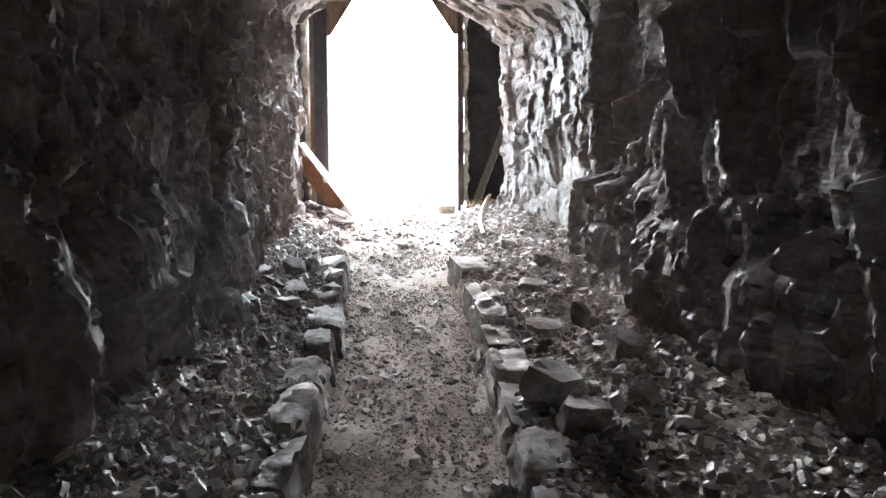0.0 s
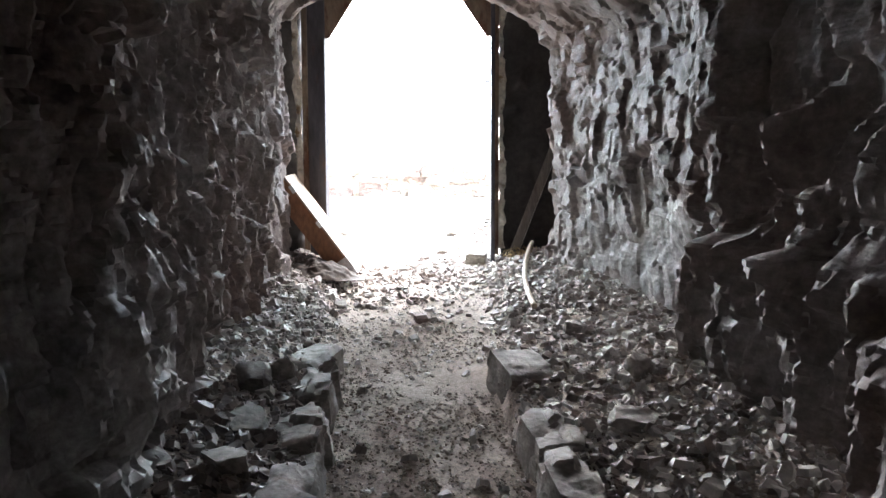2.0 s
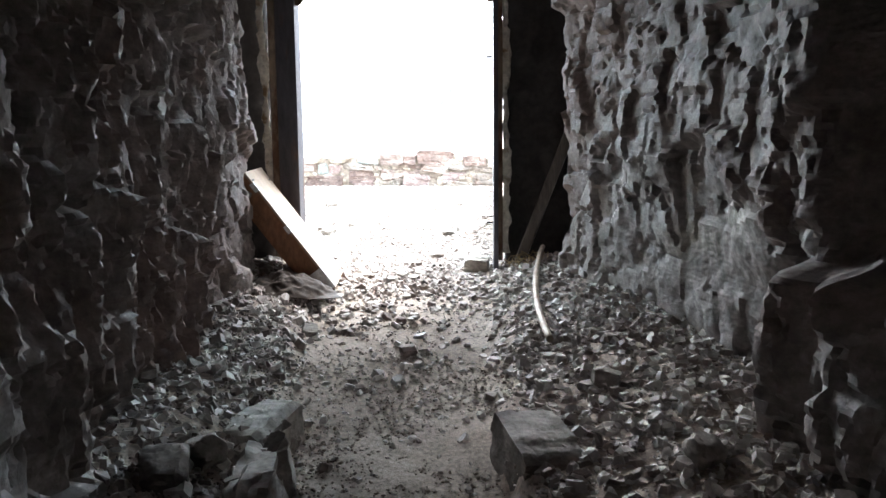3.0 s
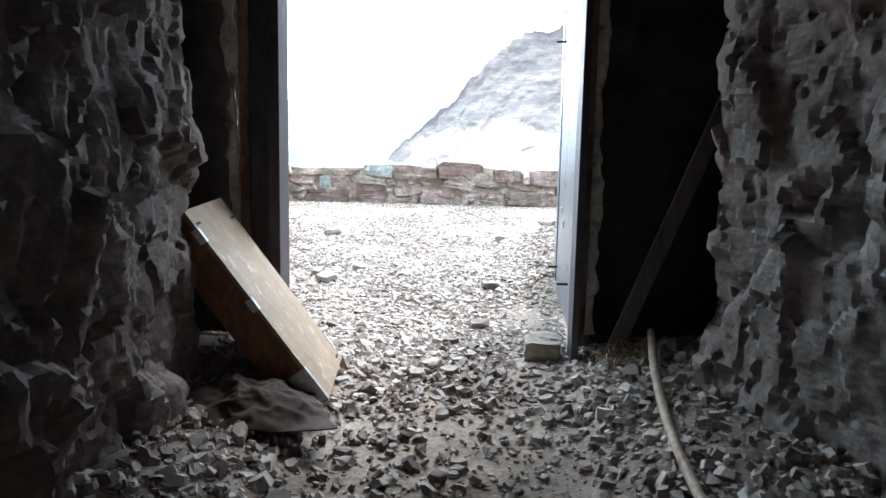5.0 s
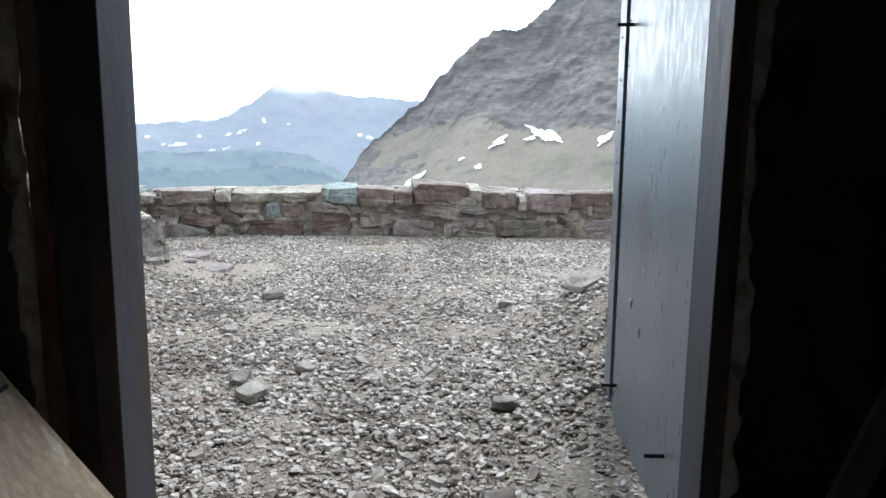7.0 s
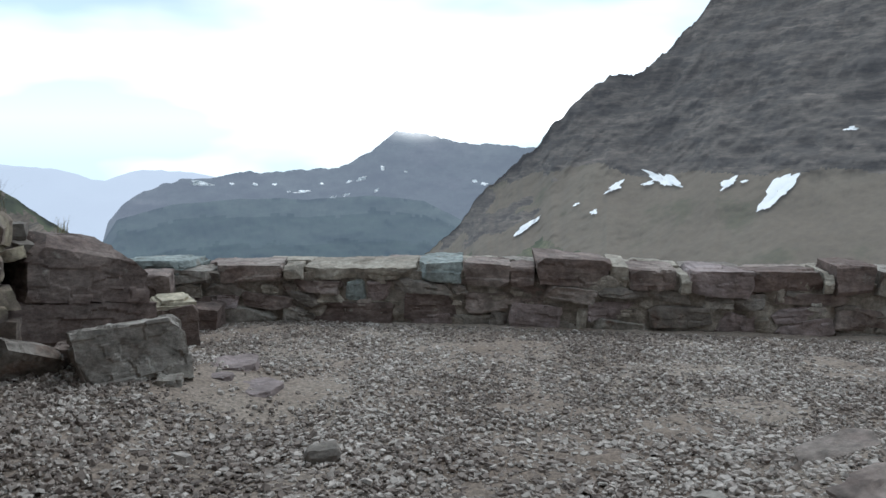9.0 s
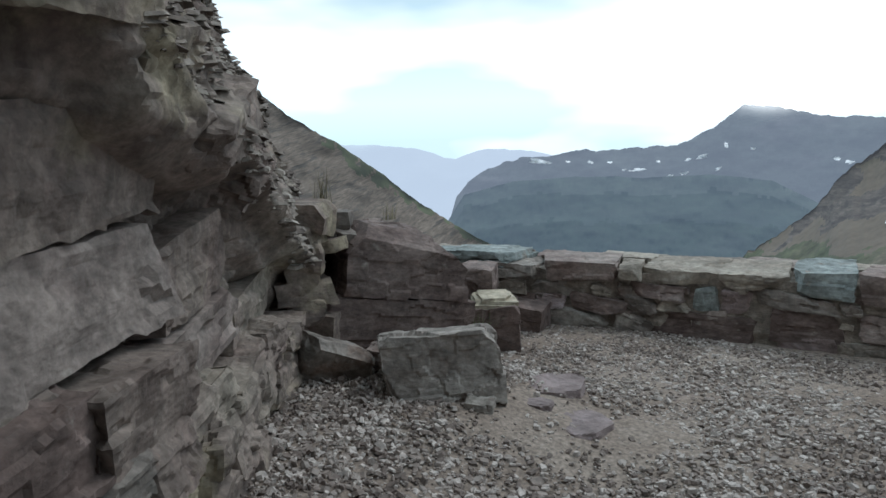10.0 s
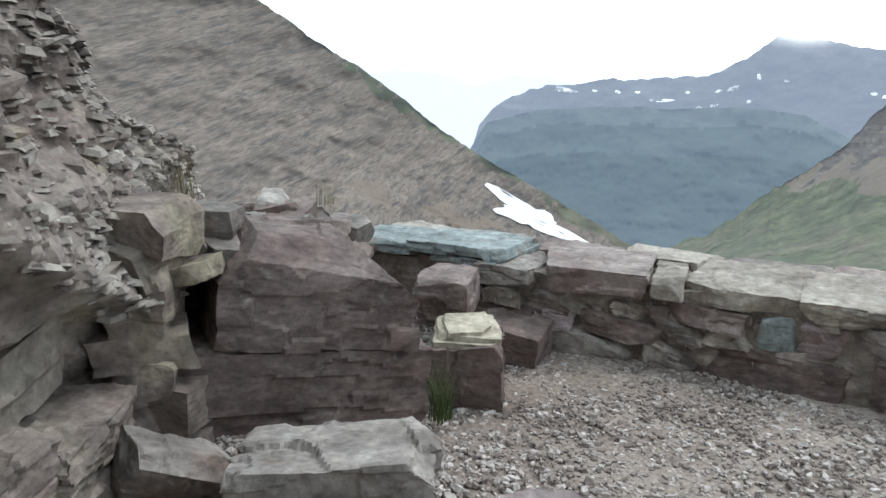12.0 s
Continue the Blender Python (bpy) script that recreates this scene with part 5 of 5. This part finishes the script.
COPING_EAST = [(-0.99, -0.80, 0.60, 0.77, "b"), (-0.79, -0.19, 0.61, 0.83, "b"), (-0.19, -0.04, 0.61, 0.78, "l"), (-0.04, 0.36, 0.59, 0.75, "b"), (0.36, 0.44, 0.57, 0.70, "l"), (0.44, 0.89, 0.54, 0.74, "p"), (0.89, 1.48, 0.57, 0.72, "b"), (1.48, 1.55, 0.57, 0.71, "l"),
               (1.55, 1.84, 0.56, 0.78, "b"), (1.85, 2.3, 0.55, 0.73, "g"), (2.32, 2.9, 0.53, 0.7, "b"), (2.92, 3.5, 0.52, 0.7, "b")]
MIDDLE_WEST = [(-4.6, -4.1, 0.5, 0.73, "b"), (-3.89, -3.74, 0.55, 0.64, "g"), (-3.74, -3.51, 0.53, 0.64, "l"), (-3.52, -3.13, 0.54, 0.63, "g"), (-3.09, -2.92, 0.55, 0.63, "l"), (-2.91, -2.77, 0.54, 0.64, "d"), (-2.80, -2.37, 0.55, 0.65, "b"), (-2.36, -2.18, 0.46, 0.65, "t"), (-2.18, -2.01, 0.48, 0.64, "b"),
               (-1.99, -1.47, 0.54, 0.65, "b"), (-1.47, -1.35, 0.54, 0.62, "g"), (-3.47, -3.23, 0.43, 0.53, "b"), (-3.23, -2.82, 0.42, 0.54, "b"), (-2.81, -2.60, 0.44, 0.56, "g"), (-2.60, -2.38, 0.46, 0.54, "l"), (-1.86, -1.43, 0.36, 0.54, "r"), (-1.40, -1.05, 0.38, 0.55, "b")]
MIDDLE_EAST = [(-1.04, -0.72, 0.45, 0.60, "b"), (-0.72, -0.30, 0.49, 0.61, "b"), (-0.29, 0.11, 0.50, 0.59, "g"), (0.13, 0.49, 0.47, 0.58, "b"), (0.54, 0.78, 0.43, 0.54, "g"), (0.78, 1.03, 0.42, 0.55, "g"), (1.09, 1.73, 0.46, 0.55, "b"), (-0.36, 0.03, 0.34, 0.49, "b"), (0.03, 0.14, 0.38, 0.47, "l"),
               (0.14, 0.60, 0.28, 0.46, "g"), (1.09, 1.55, 0.33, 0.45, "b"), (1.59, 1.9, 0.23, 0.45, "b"), (1.9, 2.4, 0.3, 0.53, "g"), (2.42, 3.0, 0.3, 0.52, "b"), (3.02, 3.5, 0.3, 0.5, "g")]
LOWER_WEST = [(-4.5, -3.88, 0.15, 0.6, "g"), (-3.85, -3.49, 0.42, 0.54, "b"), (-3.67, -3.38, 0.18, 0.44, "b"), (-3.37, -2.95, 0.2, 0.43, "g"), (-2.92, -2.67, 0.2, 0.43, "g"), (-2.66, -1.87, 0.22, 0.45, "r"), (-1.80, -1.44, 0.2, 0.36, "b"), (-1.42, -1.17, 0.2, 0.38, "g")]
LOWER_EAST = [(-1.15, -1.02, 0.2, 0.40, "g"), (-1.01, -0.48, 0.18, 0.44, "b"), (-0.46, -0.37, 0.18, 0.43, "l"), (-0.36, 0.13, 0.16, 0.33, "b"), (0.15, 0.62, 0.12, 0.27, "g"), (0.64, 0.97, 0.14, 0.41, "b"), (0.97, 1.07, 0.14, 0.38, "l"), (1.08, 1.55, 0.1, 0.32, "b"), (1.6, 2.1, 0.06, 0.24, "g"), (2.1, 2.7, 0.06, 0.29, "b"), (2.72, 3.5, 0.05, 0.29, "b")]
TINT = {"t": M_TEAL, "g": M_GREY, "b": M_BLOCK, "l": M_TAN, "p": M_PINK, "r": M_DARKRED, "d": M_GREY}


def wall_y(x):
    return float(np.interp(x, [-4.7, -3.6, -2.7, -1.9, 0.0, 3.5], [14.42, 14.47, 14.7, 14.77, 14.88, 15.05]))


parapet = new("parapet_wall")
# core of mortar: up its front, over its top and down its back
xs = np.arange(-4.7, 3.6, 0.03)
kz = np.concatenate([np.linspace(0, 1, 40), np.full(6, 1.0), np.linspace(0.9, 0, 3)])
back_ = np.concatenate([np.zeros(40), np.linspace(0.06, 0.52, 6), np.full(3, 0.54)])
tops = np.interp(xs, [-4.6, -3, -1, 0.4, 2, 3.5], [0.76, 0.72, 0.72, 0.68, 0.64, 0.6])
mw = np.stack([np.repeat(xs, len(kz)), (np.array([wall_y(x) for x in xs])[:, None] + 0.028 + back_[None, :]).ravel(), (-0.4 + (tops[:, None] + 0.4) * kz[None, :]).ravel()], 1)
mw[:, 1] += 0.022 * rough(mw, 0.13, 51, 4, 0.6)
mw[:, 2] += 0.015 * rough(mw, 0.16, 55, 3, 0.6)
mortar = new("mortar", mesh_from("mortar", mw, grid_faces(len(xs), len(kz)), M_MORTAR, crisp=35))
mortar.parent = parapet
tagged(mortar, "rough pale mortar core")
tagged(parapet, "low parapet of mortared red, grey and green stones", "stone wall", kind="structure")
pk = random.Random(31)
k = 0
for row, depth in ((COPING_WEST, 0.5), (COPING_EAST, 0.5), (MIDDLE_WEST, 0.2), (MIDDLE_EAST, 0.2), (LOWER_WEST, 0.2), (LOWER_EAST, 0.2)):
    for x0, x1, z0, z1, tint in row:
        xm, w, h = (x0 + x1) / 2, x1 - x0, z1 - z0
        cap = depth > 0.3
        v, f = hewn_arrays((w - 0.004, depth, h - (0 if cap else 0.008)), 36, 700 + k, skew=0.18 if cap else 0.3, chips_=9, chip=0.2 if cap else 0.36, ledge=0.007, lay=0.3)
        tone = pk.choice((M_BLOCK, M_GREY, M_PINK, M_BLOCK)) if tint == "b" and not cap else TINT[tint]
        ob = new("stone", mesh_from("stone", v, f, tone, crisp=22))
        ob.parent = parapet
        turn = math.degrees(math.atan2(wall_y(x1) - wall_y(x0), w))
        ob.matrix_basis = pose(xm, wall_y(xm) + depth / 2 + pk.uniform(-0.028, 0.012) - (0.015 if cap else 0), (z0 + z1) / 2, pk.uniform(-3, 3), pk.uniform(-2, 3) if cap else pk.uniform(-7, 9), turn + pk.uniform(-4, 4))
        k += 1
# small stones packed into the joints
for i in range(70):
    x, z = pk.uniform(-4.3, 2.3), pk.uniform(0.26, 0.66)
    z -= 0.03 * max(0.0, x + 1)
    w, h = pk.uniform(0.06, 0.16), pk.uniform(0.025, 0.055)
    v, f = hewn_arrays((w, 0.08, h), 8, 1500 + i, skew=0.25, chips_=5, chip=0.3, ledge=0.003)
    ob = new("stone", mesh_from("stone", v, f, pk.choice((M_GREY, M_TAN, M_BLOCK, M_GREY)), crisp=22))
    ob.parent = parapet
    ob.matrix_basis = pose(x, wall_y(x) + 0.05, z, 0, pk.uniform(-14, 14), pk.uniform(-8, 8))
# rows on the far half of the parapet's top
for i in range(15):
    x = -4.5 + i * 0.52
    v, f = hewn_arrays((0.5, 0.3, 0.14), 20, 800 + i, skew=0.2, chips_=6, chip=0.2)
    ob = new("stone", mesh_from("stone", v, f, (M_TAN, M_GREY, M_BLOCK)[i % 3], crisp=28))
    ob.parent = parapet
    ob.matrix_basis = pose(x, wall_y(x) + 0.56, float(np.interp(x, [-4.6, -1, 0.4, 3.5], [0.7, 0.69, 0.65, 0.57])), 0, 0, (i * 13) % 9 - 4)


# ---------------------------------------------------------------- gravel and rubble
def chips(name, x, y, size, flat, material, label, seed, lift=0.0, tilt=18, round_=0.25, z=None):
    """Flat broken chips scattered over the ground, each a small uneven prism, joined as one."""
    rs = np.random.RandomState(seed)
    n = len(x)
    sides = 6
    ang = (np.arange(sides) + rs.uniform(-0.35, 0.35, (n, sides))) * 2 * math.pi / sides
    rad = rs.uniform(0.6, 1.1, (n, sides))
    px, py = np.cos(ang) * rad, np.sin(ang) * rad * rs.uniform(0.45, 0.9, (n, 1))
    low = np.stack([px, py, np.full_like(px, -1.0) * flat[:, None]], -1)
    top = np.stack([px * (1 - round_), py * (1 - round_), flat[:, None] * rs.uniform(0.4, 1.1, (n, sides))], -1)
    v = np.concatenate([low, top], 1) * size[:, None, None]
    tx_, ty_, tz_ = np.radians(rs.normal(0, tilt, n)), np.radians(rs.normal(0, tilt, n)), rs.uniform(0, 6.283, n)
    cz_, sz_ = np.cos(tz_)[:, None], np.sin(tz_)[:, None]
    v = np.stack([v[..., 0] * cz_ - v[..., 1] * sz_, v[..., 0] * sz_ + v[..., 1] * cz_, v[..., 2]], -1)
    cx_, sx_ = np.cos(tx_)[:, None], np.sin(tx_)[:, None]
    v = np.stack([v[..., 0], v[..., 1] * cx_ - v[..., 2] * sx_, v[..., 1] * sx_ + v[..., 2] * cx_], -1)
    cy_, sy_ = np.cos(ty_)[:, None], np.sin(ty_)[:, None]
    v = np.stack([v[..., 0] * cy_ + v[..., 2] * sy_, v[..., 1], -v[..., 0] * sy_ + v[..., 2] * cy_], -1)
    v = v + np.stack([x, y, (ground_z(x, y) if z is None else z) + lift + size * flat * 0.5], -1)[:, None, :]
    i = np.arange(sides)
    j = (i + 1) % sides
    quads = np.stack([i, j, j + sides, i + sides], 1)
    cap = np.array([[6, 7, 8, 9], [6, 9, 10, 11]])
    f = (np.concatenate([quads, cap])[None] + (np.arange(n) * sides * 2)[:, None, None]).reshape(-1, 4)
    return tagged(new(name, mesh_from(name, v.reshape(-1, 3), f, material, smooth=False)), label, "gravel", kind="stuff")


rs = np.random.RandomState(77)


def pick(n, x0, x1, y0, y1, keep):
    x, y = rs.uniform(x0, x1, n), rs.uniform(y0, y1, n)
    ok = keep(x, y) > rs.rand(n)
    return x[ok], y[ok]


def sizes(n, small, large):
    return small * (large / small) ** (rs.rand(n) ** 2.2)


off_path = lambda x, y: np.maximum(smoothstep(-0.02, 0.1 + 0.15 * (y > 6), path_left(y) - x), smoothstep(-0.02, 0.1 + 0.15 * (y > 6), x - path_right(y)))
x, y = pick(42000, -1.6, 1.65, 1.3, 9.2, lambda x, y: np.maximum(off_path(x, y), 0.05 + 0.7 * smoothstep(7.2, 8.5, y + 0.5 * rough(np.stack([x, y, y * 0], 1), 0.5, 3, 2))))
s = sizes(len(x), 0.011, 0.058)
chips("slate_rubble", x, y, s, rs.uniform(0.12, 0.45, len(x)), M_CHIP, "broken grey slate rubble on the benches beside the path", 1, lift=0.006, tilt=20)
x, y = pick(1700, -1.6, 1.6, 1.5, 8.6, lambda x, y: off_path(x, y) * 0.5)
s = sizes(len(x), 0.032, 0.068)
chips("slate_rubble_coarse", x, y, s, rs.uniform(0.15, 0.5, len(x)), M_CHIP, "coarse slabs of grey slate rubble beside the path", 2, lift=0.02, tilt=22)
x, y = pick(5500, -1.1, 0.4, 1.2, 9.0, lambda x, y: 0.35 + 0.4 * smoothstep(-0.3, 0.4, rough(np.stack([x, y, y * 0], 1), 0.3, 6, 2)))
s = sizes(len(x), 0.006, 0.03)
chips("path_gravel", x, y, s, rs.uniform(0.18, 0.4, len(x)), M_PEBBLE, "small loose pebbles on the trodden path", 3, lift=0.002, tilt=14, round_=0.4)
x, y = pick(20000, -1.1, 0.4, 1.2, 8.0, lambda x, y: (1 - off_path(x, y)) * smoothstep(8.0, 6.0, y))
chips("path_grit", x, y, sizes(len(x), 0.006, 0.016), rs.uniform(0.2, 0.42, len(x)), M_GRIT, "fine brown grit on the trodden path", 13, lift=0.002, tilt=16, round_=0.4)


def terrace(x, y):
    bare = smoothstep(0.0, 0.5, rough(np.stack([x, y, y * 0], 1), 0.9, 31, 2)) * 0.2
    worn = 0.75 * smoothstep(0.9, 0.3, np.hypot((x + 2.35) / 0.75, (y - 12.6) / 0.75))
    return 1 - bare - worn


x, y = pick(64000, -3.6, 2.2, 8.8, 12.2, terrace)
s = sizes(len(x), 0.008, 0.036)
chips("terrace_gravel", x, y, s, rs.uniform(0.1, 0.26, len(x)), M_SHALE, "flat slate chips and gravel covering the terrace", 4, tilt=13, lift=0.006)
x, y = pick(52000, -4.2, 3.0, 12.2, 14.72, terrace)
s = sizes(len(x), 0.008, 0.028)
chips("terrace_gravel_far", x, y, s, rs.uniform(0.15, 0.4, len(x)), M_SHALE, "fine slate gravel in front of the parapet", 5, tilt=13, lift=0.004)
x, y = pick(1000, -3.6, 2.2, 8.9, 12.0, lambda x, y: 0.2 + 0.5 * (y < 11))
s = sizes(len(x), 0.035, 0.075)
chips("terrace_slabs", x, y, s, rs.uniform(0.12, 0.3, len(x)), M_SHALE, "larger flat slate pieces on the terrace", 6, tilt=12)
x, y = pick(4500, -3.7, -2.2, 10.0, 12.7, lambda x, y: smoothstep(0.75, 0.1, np.abs(x - np.interp(y, CL_Y, CL_X) - 0.25)))
s = sizes(len(x), 0.01, 0.032)
chips("talus", x, y, s, rs.uniform(0.25, 0.6, len(x)), M_SHALE, "broken rock fragments heaped at the cliff foot", 7, tilt=25, lift=0.01)
# thin bedded flakes on the broken slope above the brow, and on its back
seat = np.concatenate([face.reshape(-1, 3)[high > 0.5], Cp[:, rows:rows + 6].reshape(-1, 3)])
seat = seat[(seat[:, 1] > 10.0) & (seat[:, 2] < 4.2)]
seat = seat[rs.randint(0, len(seat), 5000)] + rs.uniform(-0.015, 0.005, (5000, 3))
chips("cliff_flakes", seat[:, 0], seat[:, 1], sizes(5000, 0.02, 0.075), rs.uniform(0.08, 0.2, 5000), M_GREY_ISLE, "small grey-brown flakes crumbling from the cliff slope", 8, tilt=9, z=seat[:, 2])
